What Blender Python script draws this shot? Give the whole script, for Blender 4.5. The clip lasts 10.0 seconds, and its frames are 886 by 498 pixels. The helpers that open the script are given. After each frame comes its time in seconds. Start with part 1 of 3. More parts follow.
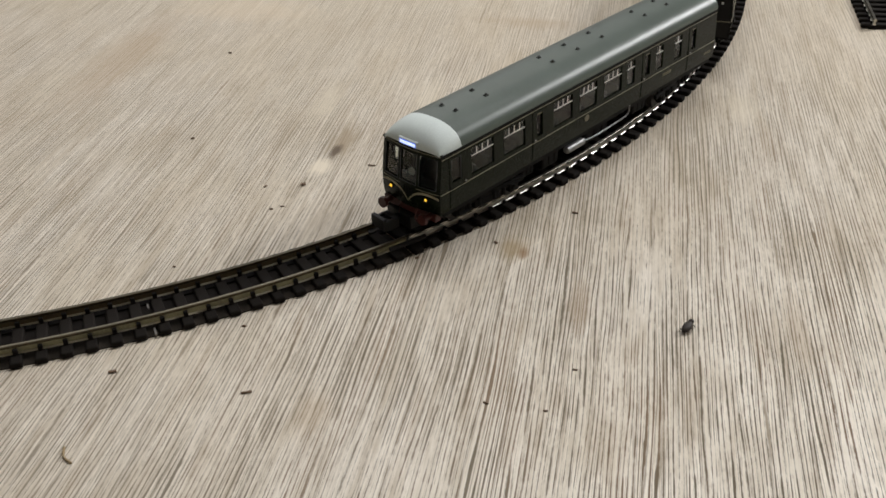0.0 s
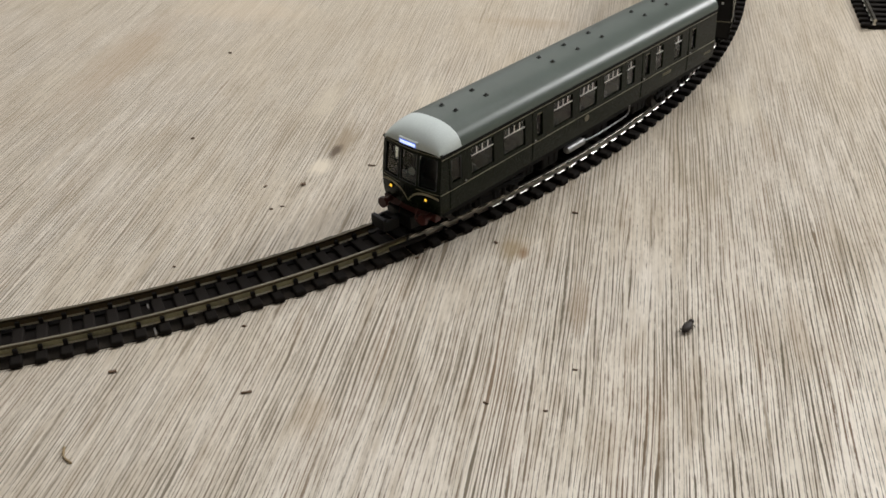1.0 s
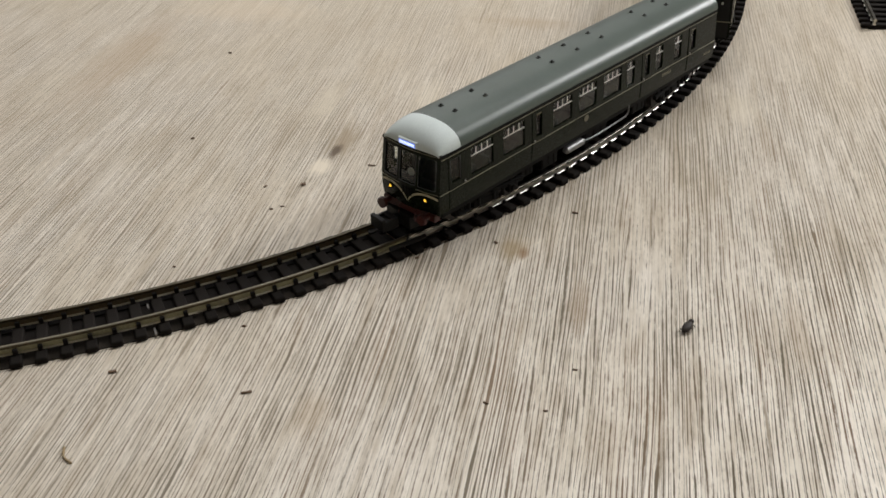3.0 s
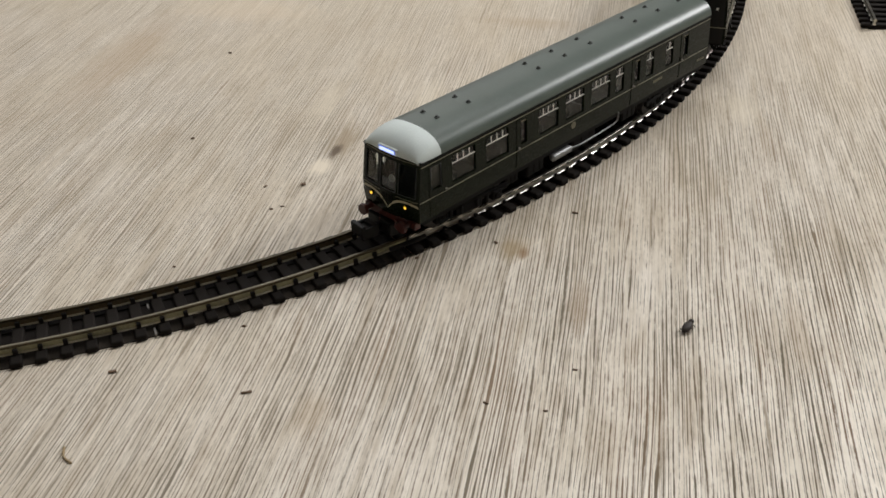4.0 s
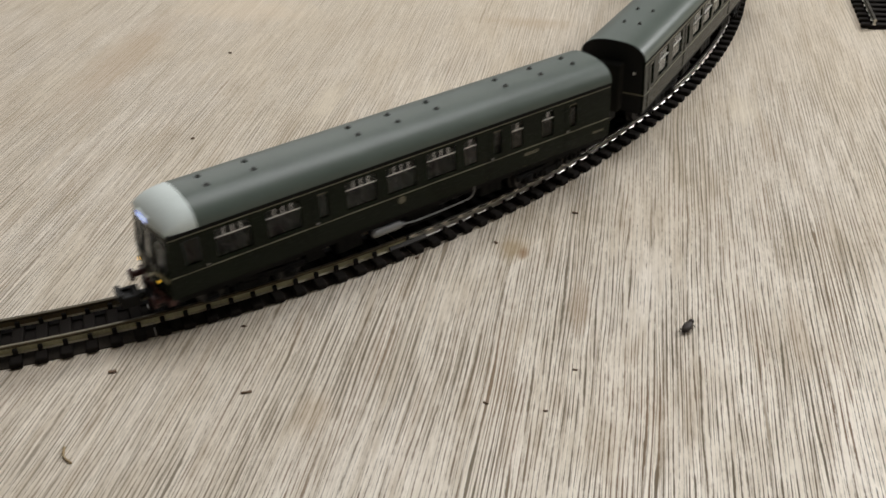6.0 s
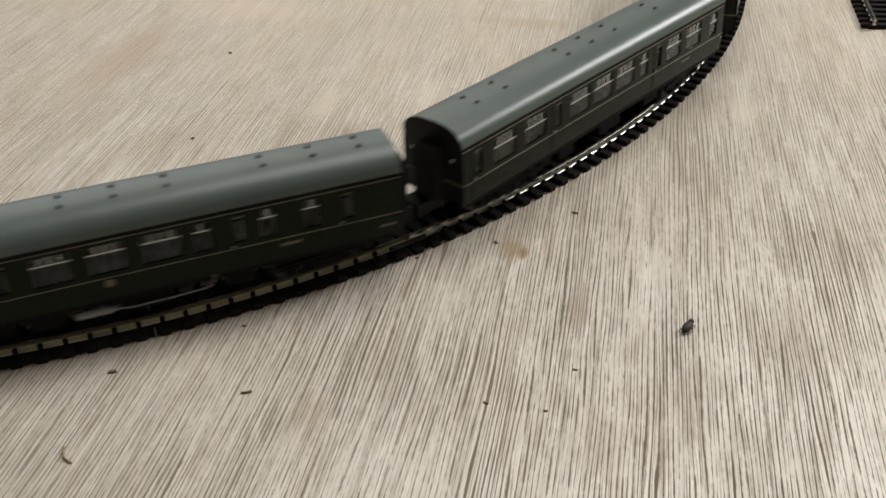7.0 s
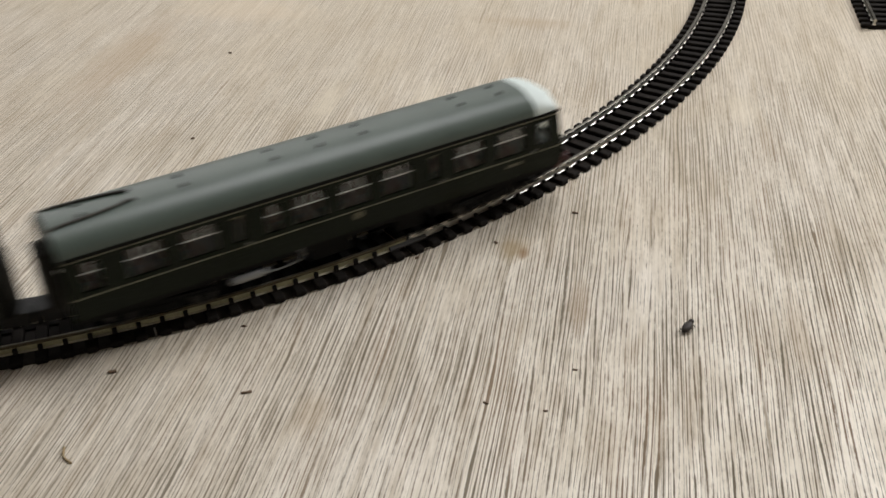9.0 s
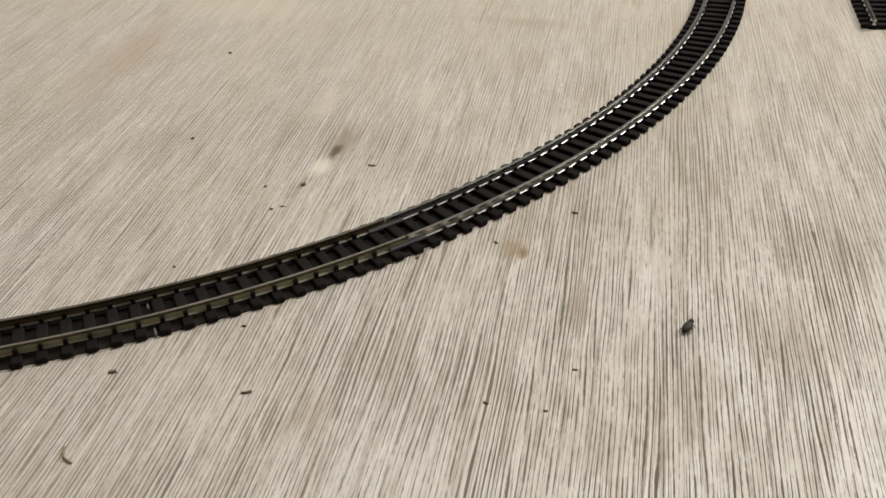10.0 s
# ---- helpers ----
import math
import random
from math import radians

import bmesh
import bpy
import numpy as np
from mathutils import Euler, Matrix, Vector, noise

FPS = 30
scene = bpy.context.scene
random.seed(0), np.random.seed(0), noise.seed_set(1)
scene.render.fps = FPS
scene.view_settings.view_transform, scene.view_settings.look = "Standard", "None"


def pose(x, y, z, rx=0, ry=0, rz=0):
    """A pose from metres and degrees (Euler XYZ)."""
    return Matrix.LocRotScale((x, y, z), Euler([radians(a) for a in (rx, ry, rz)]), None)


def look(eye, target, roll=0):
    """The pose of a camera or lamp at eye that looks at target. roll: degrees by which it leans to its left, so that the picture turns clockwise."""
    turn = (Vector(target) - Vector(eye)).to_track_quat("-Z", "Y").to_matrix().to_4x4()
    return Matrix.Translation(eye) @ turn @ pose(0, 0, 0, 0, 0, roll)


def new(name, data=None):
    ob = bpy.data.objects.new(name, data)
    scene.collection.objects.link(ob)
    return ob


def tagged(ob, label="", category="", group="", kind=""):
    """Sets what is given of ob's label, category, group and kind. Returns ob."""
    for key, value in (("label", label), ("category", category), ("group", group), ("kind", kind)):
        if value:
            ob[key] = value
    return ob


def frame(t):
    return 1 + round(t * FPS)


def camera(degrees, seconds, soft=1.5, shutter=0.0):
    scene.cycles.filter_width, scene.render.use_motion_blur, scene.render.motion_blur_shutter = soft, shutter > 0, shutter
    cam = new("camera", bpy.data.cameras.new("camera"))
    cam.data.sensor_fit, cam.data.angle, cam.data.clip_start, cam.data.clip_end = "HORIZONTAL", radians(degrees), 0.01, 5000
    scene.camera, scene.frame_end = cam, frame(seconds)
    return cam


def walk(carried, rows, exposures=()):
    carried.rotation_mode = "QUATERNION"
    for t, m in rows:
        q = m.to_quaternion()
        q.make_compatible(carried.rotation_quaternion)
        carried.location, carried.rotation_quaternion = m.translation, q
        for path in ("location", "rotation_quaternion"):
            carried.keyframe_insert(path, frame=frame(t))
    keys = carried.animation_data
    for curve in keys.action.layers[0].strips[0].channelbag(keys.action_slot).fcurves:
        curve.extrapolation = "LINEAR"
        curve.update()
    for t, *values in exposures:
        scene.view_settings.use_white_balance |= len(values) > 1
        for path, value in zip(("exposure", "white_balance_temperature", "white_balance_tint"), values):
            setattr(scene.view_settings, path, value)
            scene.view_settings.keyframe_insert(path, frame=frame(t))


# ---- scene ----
# Model railway on a plywood board. All track and train numbers are in millimetres (MM turns them into metres).
MM = 0.001
cam = camera(45.93, 10.0, soft=1.6, shutter=0.6)
EYE = (0.0, 0.0, 0.13452)
DOWN = radians(32.777)
AIM = (0.0, math.cos(DOWN), EYE[2] - math.sin(DOWN))
walk(cam, [(0.0, look(EYE, AIM, -2.07)), (10.0, look(EYE, AIM, -2.07))],
     exposures=[(0.0, 0.0), (5.0, 0.0), (5.6, 0.015), (7.0, 0.07), (9.4, 0.08), (10.0, 0.03)])

# ---- light ----
world = bpy.data.worlds.new("room_air")
scene.world = world
world.use_nodes = True
world.node_tree.nodes["Background"].inputs[0].default_value = (1.0, 0.93, 0.84, 1)
world.node_tree.nodes["Background"].inputs[1].default_value = 0.0


def area_lamp(name, eye, target, sx, sy, watts, color):
    data = bpy.data.lights.new(name, "AREA")
    data.shape, data.size, data.size_y, data.energy, data.color = "RECTANGLE", sx, sy, watts, color
    ob = new(name, data)
    ob.matrix_basis = look(eye, target)
    return ob


area_lamp("room_lamp", (1.05, 0.72, 0.62), (0.05, 0.25, 0.0), 0.26, 0.22, 10.5, (0.985, 0.985, 0.99))
area_lamp("ceiling_lamp", (0.26, 0.70, 1.60), (0.14, 0.18, 0.0), 1.1, 1.1, 22.5, (0.97, 0.972, 0.985))
# added soft light from behind; its source is unseen
area_lamp("side_fill", (-0.55, 2.65, 1.2), (0.0, 0.3, 0.0), 2.4, 1.1, 11.0, (1.0, 0.978, 0.965))
# added fill to lift the rail heads, no fixture stands there
area_lamp("north_fill", (-0.25, 2.6, 0.95), (0.0, 0.3, 0.0), 2.4, 1.1, 5, (0.985, 0.985, 1.0))


# ---- materials ----
def nodes_of(name):
    m = bpy.data.materials.new(name)
    m.use_nodes = True
    nt = m.node_tree
    return m, nt, nt.nodes["Principled BSDF"]


def link(nt, a, b):
    nt.links.new(a, b)


def coords(nt, scale=(1, 1, 1), turn=0.0):
    tc = nt.nodes.new("ShaderNodeTexCoord")
    mp = nt.nodes.new("ShaderNodeMapping")
    mp.vector_type = "POINT"
    mp.inputs["Rotation"].default_value = (0, 0, turn)
    mp.inputs["Scale"].default_value = scale
    link(nt, tc.outputs["Object"], mp.inputs["Vector"])
    return mp.outputs["Vector"]


def noise_tex(nt, vec, scale, detail=3.0, rough=0.55):
    n = nt.nodes.new("ShaderNodeTexNoise")
    n.inputs["Scale"].default_value = scale
    n.inputs["Detail"].default_value = detail
    n.inputs["Roughness"].default_value = rough
    link(nt, vec, n.inputs["Vector"])
    return n.outputs["Fac"]


def ramp(nt, fac, stops):
    r = nt.nodes.new("ShaderNodeValToRGB")
    while len(r.color_ramp.elements) < len(stops):
        r.color_ramp.elements.new(0.5)
    for e, (p, c) in zip(r.color_ramp.elements, stops):
        e.position, e.color = p, (*c, 1) if len(c) == 3 else c
    link(nt, fac, r.inputs["Fac"])
    return r.outputs["Color"]


def mix(nt, fac, a, b, kind="MIX"):
    n = nt.nodes.new("ShaderNodeMix")
    n.data_type, n.blend_type = "RGBA", kind
    for sock, v in ((n.inputs["Factor"], fac), (n.inputs["A"], a), (n.inputs["B"], b)):
        if isinstance(v, (int, float)):
            sock.default_value = v
        elif isinstance(v, tuple):
            sock.default_value = (*v, 1)
        else:
            link(nt, v, sock)
    return n.outputs["Result"]


def bump(nt, bsdf, height, strength, distance):
    b = nt.nodes.new("ShaderNodeBump")
    b.inputs["Strength"].default_value = strength
    b.inputs["Distance"].default_value = distance
    link(nt, height, b.inputs["Height"])
    link(nt, b.outputs["Normal"], bsdf.inputs["Normal"])


def paint(name, color, rough=0.4, metal=0.0, vary=0.25, scale=400.0, rvary=0.12, bumps=0.15, alt=None, coat=0.0, sheen=0.5):
    """A painted, moulded or metal surface with fine grain, larger stains and uneven gloss."""
    m, nt, b = nodes_of(name)
    v = coords(nt)
    fine = noise_tex(nt, v, scale * 6, 4)
    broad = noise_tex(nt, v, scale * 0.3, 3)
    other = alt or tuple(c * (1 - vary) for c in color)
    light = tuple(min(1, c * (1 + vary * 0.6)) for c in color)
    col = mix(nt, ramp(nt, broad, [(0.35, (0, 0, 0)), (0.68, (1, 1, 1))]), color, other)
    col = mix(nt, ramp(nt, fine, [(0.45, (0, 0, 0)), (0.75, (0.7, 0.7, 0.7))]), col, light)
    link(nt, col, b.inputs["Base Color"])
    rr = nt.nodes.new("ShaderNodeMapRange")
    rr.inputs["To Min"].default_value = max(0.03, rough - rvary)
    rr.inputs["To Max"].default_value = min(1.0, rough + rvary)
    link(nt, fine, rr.inputs["Value"])
    link(nt, rr.outputs["Result"], b.inputs["Roughness"])
    b.inputs["Metallic"].default_value = metal
    b.inputs["Coat Weight"].default_value = coat
    b.inputs["Specular IOR Level"].default_value = sheen
    if bumps:
        bump(nt, b, fine, bumps, 0.0001)
    return m


# x, y, half width, half length in metres, colour, strength
STAINS = [
    (-0.0262, 0.2680, 0.0042, 0.0130, (0.36, 0.29, 0.20), 0.8),
    (-0.0283, 0.2615, 0.0019, 0.0052, (0.13, 0.095, 0.062), 0.95),
    (-0.0318, 0.2520, 0.0040, 0.0060, (0.80, 0.74, 0.62), 0.85),
    (0.0172, 0.2080, 0.0042, 0.0065, (0.35, 0.26, 0.14), 0.65),
    (0.0195, 0.2055, 0.0016, 0.0028, (0.26, 0.15, 0.07), 0.7),
    (0.0380, 0.3530, 0.0150, 0.0060, (0.44, 0.35, 0.24), 0.45),
    (0.0300, 0.3580, 0.0220, 0.0040, (0.46, 0.37, 0.26), 0.3),
    (-0.0255, 0.1520, 0.0040, 0.0090, (0.46, 0.36, 0.24), 0.4),
    (-0.0330, 0.2950, 0.0050, 0.0160, (0.70, 0.64, 0.52), 0.5),
    (-0.0020, 0.2950, 0.0060, 0.0180, (0.72, 0.66, 0.54), 0.45),
    (-0.1050, 0.3350, 0.0120, 0.0500, (0.42, 0.31, 0.20), 0.4),
    (-0.0700, 0.3800, 0.0300, 0.0150, (0.70, 0.60, 0.46), 0.45),
    (0.0740, 0.1720, 0.0030, 0.0180, (0.40, 0.31, 0.21), 0.4),
    (0.0300, 0.1840, 0.0030, 0.0120, (0.40, 0.31, 0.22), 0.5),
    (0.0900, 0.2800, 0.0060, 0.0140, (0.72, 0.66, 0.54), 0.45),
]


def plywood():
    """Pale open-grained plywood: grain runs 11.3 degrees off the y axis."""
    m, nt, b = nodes_of("plywood")
    turn = radians(11.3)
    warp = noise_tex(nt, coords(nt, (1, 1, 1), turn), 14, 2)
    base = coords(nt, (1, 1, 1), turn)
    # bend the grain a little sideways
    off = nt.nodes.new("ShaderNodeVectorMath")
    off.operation = "SCALE"
    off.inputs[0].default_value = (0.0015, 0, 0)
    link(nt, warp, off.inputs["Scale"])
    add = nt.nodes.new("ShaderNodeVectorMath")
    add.operation = "ADD"
    link(nt, base, add.inputs[0])
    link(nt, off.outputs[0], add.inputs[1])

    def stretched(sy, shift):
        mp = nt.nodes.new("ShaderNodeMapping")
        mp.inputs["Scale"].default_value = (1, sy, 1)
        mp.inputs["Location"].default_value = (shift, shift * 0.7, 0)
        link(nt, add.outputs[0], mp.inputs["Vector"])
        return mp.outputs["Vector"]

    def times(a, b):
        return mix(nt, 1.0, a, b, "MULTIPLY")

    def math_node(op, a, b):
        n = nt.nodes.new("ShaderNodeMath")
        n.operation = op
        for sock, v in zip(n.inputs, (a, b)):
            if isinstance(v, (int, float)):
                sock.default_value = v
            else:
                link(nt, v, sock)
        return n.outputs[0]

    sep = nt.nodes.new("ShaderNodeSeparateXYZ")
    link(nt, add.outputs[0], sep.inputs[0])
    fine = noise_tex(nt, stretched(0.014, 0.3), 2300, 3, 0.6)
    strand = noise_tex(nt, stretched(0.020, 3.1), 1150, 2, 0.6)
    gaps = noise_tex(nt, stretched(0.085, 11.3), 800, 4, 0.65)
    zone = noise_tex(nt, stretched(0.28, 5.2), 75, 3, 0.6)
    cloud = noise_tex(nt, stretched(0.6, 7.9), 9, 2, 0.5)
    wide = noise_tex(nt, stretched(0.05, 2.3), 160, 2, 0.5)
    close = noise_tex(nt, stretched(0.03, 8.8), 620, 2, 0.5)
    fleck = noise_tex(nt, stretched(0.16, 6.1), 1900, 3, 0.65)
    chalk = noise_tex(nt, stretched(0.30, 9.4), 95, 4, 0.65)
    smear = noise_tex(nt, stretched(0.10, 13.7), 300, 3, 0.6)
    tint = noise_tex(nt, stretched(0.5, 15.1), 32, 3, 0.6)

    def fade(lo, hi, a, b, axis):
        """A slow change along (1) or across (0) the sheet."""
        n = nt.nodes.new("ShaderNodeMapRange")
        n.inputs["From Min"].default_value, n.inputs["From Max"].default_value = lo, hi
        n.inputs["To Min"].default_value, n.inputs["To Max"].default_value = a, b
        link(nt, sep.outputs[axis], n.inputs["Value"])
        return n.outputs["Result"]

    mottle = noise_tex(nt, stretched(0.22, 17.3), 210, 4, 0.65)
    break_up = noise_tex(nt, stretched(0.20, 19.9), 1700, 3, 0.7)
    # pale wood between the pores, with fine fibres, cooler and warmer patches
    col = ramp(nt, fine, [(0.32, (0.48, 0.43, 0.356)), (0.46, (0.61, 0.565, 0.49)), (0.60, (0.79, 0.755, 0.69))])
    col = mix(nt, ramp(nt, tint, [(0.40, (0, 0, 0)), (0.62, (0.5, 0.5, 0.5))]), col, (0.63, 0.56, 0.44))
    col = mix(nt, ramp(nt, cloud, [(0.45, (0, 0, 0)), (0.7, (0.3, 0.3, 0.3))]), col, (0.58, 0.53, 0.42))
    # a whitish limed bloom; its near-corner strength also paints in brighter light there
    bloom_light = times(ramp(nt, chalk, [(0.36, (0.3, 0.3, 0.3)), (0.58, (1, 1, 1))]), times(fade(0.14, 0.24, 1.0, 0.22, 1), fade(-0.10, 0.05, 0.16, 1.0, 0)))
    col = mix(nt, bloom_light, col, (0.97, 0.935, 0.865))
    col = mix(nt, ramp(nt, smear, [(0.52, (0, 0, 0)), (0.70, (0.5, 0.5, 0.5))]), col, (0.45, 0.375, 0.27))
    col = mix(nt, ramp(nt, mottle, [(0.52, (0, 0, 0)), (0.74, (0.42, 0.42, 0.42))]), col, (0.46, 0.39, 0.29))
    col = mix(nt, ramp(nt, break_up, [(0.48, (0, 0, 0)), (0.72, (0.24, 0.24, 0.24))]), col, (0.46, 0.40, 0.32))
    # year-ring lines just under a millimetre apart, drifting sideways along the sheet
    across = math_node("ADD", math_node("MULTIPLY", wide, 0.0032), math_node("MULTIPLY", close, 0.0012))
    across = math_node("ADD", across, sep.outputs[0])

    def rings(period, shift):
        w = math_node("SINE", math_node("ADD", math_node("MULTIPLY", across, 2 * math.pi / period), shift), 0.0)
        w = math_node("MULTIPLY_ADD", w, 0.5)
        w.node.inputs[2].default_value = 0.5
        return w

    # pores open and close along each line, in zones of dense and of bare wood
    lively = math_node("MULTIPLY", math_node("SUBTRACT", zone, 0.5), 0.75)
    broken = math_node("ADD", math_node("MULTIPLY", math_node("SUBTRACT", gaps, 0.5), 0.75), math_node("MULTIPLY", math_node("SUBTRACT", break_up, 0.5), 0.5))
    open_pores = math_node("ADD", lively, broken)
    lines = ramp(nt, math_node("ADD", rings(0.00094, 0.0), open_pores), [(0.78, (0, 0, 0)), (0.97, (1, 1, 1))])
    between = ramp(nt, math_node("ADD", rings(0.00057, 1.9), open_pores), [(0.88, (0, 0, 0)), (1.06, (0.62, 0.62, 0.62))])
    hairs = ramp(nt, math_node("ADD", strand, math_node("MULTIPLY", open_pores, 0.35)), [(0.57, (0, 0, 0)), (0.70, (0.5, 0.5, 0.5))])
    # a few long dark streaks
    streak = noise_tex(nt, stretched(0.028, 23.3), 520, 2, 0.55)
    col = mix(nt, ramp(nt, math_node("ADD", streak, math_node("MULTIPLY", broken, 0.15)), [(0.645, (0, 0, 0)), (0.74, (0.8, 0.8, 0.8))]), col, (0.27, 0.215, 0.150))
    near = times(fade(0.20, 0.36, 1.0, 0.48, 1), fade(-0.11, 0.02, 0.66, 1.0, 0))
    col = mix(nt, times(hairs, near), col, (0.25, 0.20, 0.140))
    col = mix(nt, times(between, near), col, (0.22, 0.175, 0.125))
    rusty = noise_tex(nt, stretched(0.12, 29.1), 120, 3, 0.6)
    pore = mix(nt, ramp(nt, rusty, [(0.50, (0, 0, 0)), (0.64, (1, 1, 1))]), (0.132, 0.108, 0.070), (0.180, 0.118, 0.066))
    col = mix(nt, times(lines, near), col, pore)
    col = mix(nt, ramp(nt, fleck, [(0.60, (0, 0, 0)), (0.74, (0.42, 0.42, 0.42))]), col, (0.27, 0.225, 0.17))
    # smoother, warmer veneer towards the far edge, darkened to stand for dimmer light
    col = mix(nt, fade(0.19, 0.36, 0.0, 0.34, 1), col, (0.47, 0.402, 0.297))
    # knot, resin stains and weathered marks, drawn out along the grain
    for x, y, rx, ry, tone, much in STAINS:
        c, s_ = math.cos(turn), math.sin(turn)
        mp = nt.nodes.new("ShaderNodeMapping")
        mp.inputs["Location"].default_value = (-(c * x - s_ * y) / rx, -(s_ * x + c * y) / ry, 0)
        mp.inputs["Scale"].default_value = (1 / rx, 1 / ry, 0)
        link(nt, add.outputs[0], mp.inputs["Vector"])
        ln = nt.nodes.new("ShaderNodeVectorMath")
        ln.operation = "LENGTH"
        link(nt, mp.outputs["Vector"], ln.inputs[0])
        wob = nt.nodes.new("ShaderNodeMath")
        wob.operation = "MULTIPLY_ADD"
        wob.inputs[1].default_value = 0.5
        rough_edge = noise_tex(nt, stretched(0.4, x * 50), 420, 3, 0.6)
        link(nt, ln.outputs["Value"], wob.inputs[0])
        half = nt.nodes.new("ShaderNodeMath")
        half.operation = "MULTIPLY"
        half.inputs[1].default_value = 0.5
        link(nt, rough_edge, half.inputs[0])
        link(nt, half.outputs[0], wob.inputs[2])
        col = mix(nt, ramp(nt, wob.outputs[0], [(0.42, (much, much, much)), (0.78, (0, 0, 0))]), col, tone)
    col = mix(nt, 1.0, col, (1.0, 0.960, 0.912), "MULTIPLY")
    link(nt, col, b.inputs["Base Color"])
    b.inputs["Roughness"].default_value = 0.62
    b.inputs["Specular IOR Level"].default_value = 0.3
    bump(nt, b, fine, 0.35, 0.0003)
    return m


def glow(name, color, strength):
    m, nt, b = nodes_of(name)
    b.inputs["Base Color"].default_value = (*color, 1)
    b.inputs["Emission Color"].default_value = (*color, 1)
    b.inputs["Emission Strength"].default_value = strength
    return m


def clear(name):
    m, nt, b = nodes_of(name)
    b.inputs["Base Color"].default_value = (0.86, 0.9, 0.88, 1)
    b.inputs["Roughness"].default_value = 0.06
    b.inputs["IOR"].default_value = 1.27
    b.inputs["Transmission Weight"].default_value = 1.0
    v = coords(nt)
    bump(nt, b, noise_tex(nt, v, 600, 2), 0.05, 0.0001)
    return m


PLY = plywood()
GREEN = paint("coach_green", (0.0072, 0.0108, 0.0052), 0.25, vary=0.3, bumps=0.02, sheen=0.12)
ROOF = paint("roof_grey", (0.090, 0.113, 0.095), 0.37, vary=0.14, bumps=0.2, rvary=0.06, sheen=0.42)
DOME = paint("dome_pale_grey", (0.68, 0.745, 0.715), 0.48, vary=0.08, bumps=0.05)
# lining cream, brightened to make up for shade on the cab front
WHISKER = paint("whisker_cream_lifted", (0.55, 0.50, 0.33), 0.5, vary=0.2)
SHAVING = paint("shaving_brown", (0.30, 0.22, 0.12), 0.8, vary=0.3)
VENT = paint("vent_grey", (0.030, 0.030, 0.026), 0.6, vary=0.3)
SEAM = paint("seam_grey", (0.28, 0.26, 0.235), 0.6, vary=0.2)
# paler than the other unseen walls, to bounce light onto the rail heads
NORTH = paint("north_bounce_plaster", (0.74, 0.72, 0.68), 0.8, scale=6, vary=0.05)
CREAM = paint("cream_lining", (0.21, 0.195, 0.125), 0.5, vary=0.2)
SOOT = paint("sooty_black", (0.013, 0.012, 0.009), 0.6, vary=0.4, sheen=0.2)
BLACK = paint("black_plastic", (0.009, 0.0085, 0.0080), 0.5, vary=0.4, sheen=0.25)
UNDER = paint("underframe_black", (0.0095, 0.0092, 0.0086), 0.5, vary=0.4, sheen=0.06)
RED = paint("buffer_red", (0.058, 0.008, 0.005), 0.45, vary=0.35)
SILVER = paint("silver_paint", (0.27, 0.27, 0.265), 0.45, 0.6, vary=0.2)
TRIM = paint("window_trim", (0.78, 0.78, 0.75), 0.35, 0.3, vary=0.15)
SEAT_RED = paint("red_seat_plastic", (0.075, 0.030, 0.025), 0.6, vary=0.3)
SEAT = paint("grey_seat_plastic", (0.036, 0.040, 0.046), 0.6, vary=0.3)
INNER = paint("interior_grey", (0.052, 0.058, 0.062), 0.6, vary=0.2)
SLEEPER = paint("sleeper_plastic", (0.019, 0.016, 0.0138), 0.7, vary=0.4, sheen=0.06)
# brown-grey for webbing and for the shade between sleeper ends
WEB_SHADE = paint("web_shade_brown", (0.040, 0.033, 0.026), 0.8, vary=0.5, scale=900, sheen=0.06)
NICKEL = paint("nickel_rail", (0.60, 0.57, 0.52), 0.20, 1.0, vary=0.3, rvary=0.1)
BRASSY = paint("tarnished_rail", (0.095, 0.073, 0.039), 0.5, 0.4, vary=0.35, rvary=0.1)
# paler stripe along the outer brassy rail's top
PALE_TOP = paint("pale_rail_top", (0.22, 0.20, 0.15), 0.45, 1.0, vary=0.4)
# brass web and foot paled in colour for light they hardly catch
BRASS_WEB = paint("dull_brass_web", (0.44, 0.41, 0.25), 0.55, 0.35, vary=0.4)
FOOT = paint("lit_foot_brass", (0.66, 0.60, 0.46), 0.45, 0.15, vary=0.3)
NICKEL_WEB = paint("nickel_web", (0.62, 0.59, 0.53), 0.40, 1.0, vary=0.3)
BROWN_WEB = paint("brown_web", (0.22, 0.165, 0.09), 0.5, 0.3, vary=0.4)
# nickel tops darkened in colour to hold down the reflected lamp
NICKEL_TOP = paint("toned_nickel_top", (0.15, 0.14, 0.115), 0.40, 1.0, vary=0.35)
FRAME = paint("table_pine", (0.42, 0.30, 0.18), 0.6, scale=60, vary=0.25)
STEEL = paint("joiner_steel", (0.07, 0.065, 0.06), 0.55, 0.7, vary=0.3)
GLASS = clear("window_glass")
LAMP_Y = glow("lamp_yellow", (1.0, 0.56, 0.05), 1.2)
LAMP_R = glow("lamp_red", (1.0, 0.08, 0.02), 1.2)
BLIND = glow("blind_blue_white", (0.62, 0.72, 1.0), 1.2)
BLINDBACK = glow("blind_blue", (0.12, 0.20, 0.75), 0.7)
WALLP = paint("wall_plaster", (0.60, 0.575, 0.54), 0.8, scale=6, vary=0.06)
FLOORP = paint("floor_carpet", (0.16, 0.14, 0.12), 0.9, scale=20, vary=0.2)
PIPE = paint("sooty_pipe", (0.050, 0.046, 0.036), 0.5, vary=0.4)
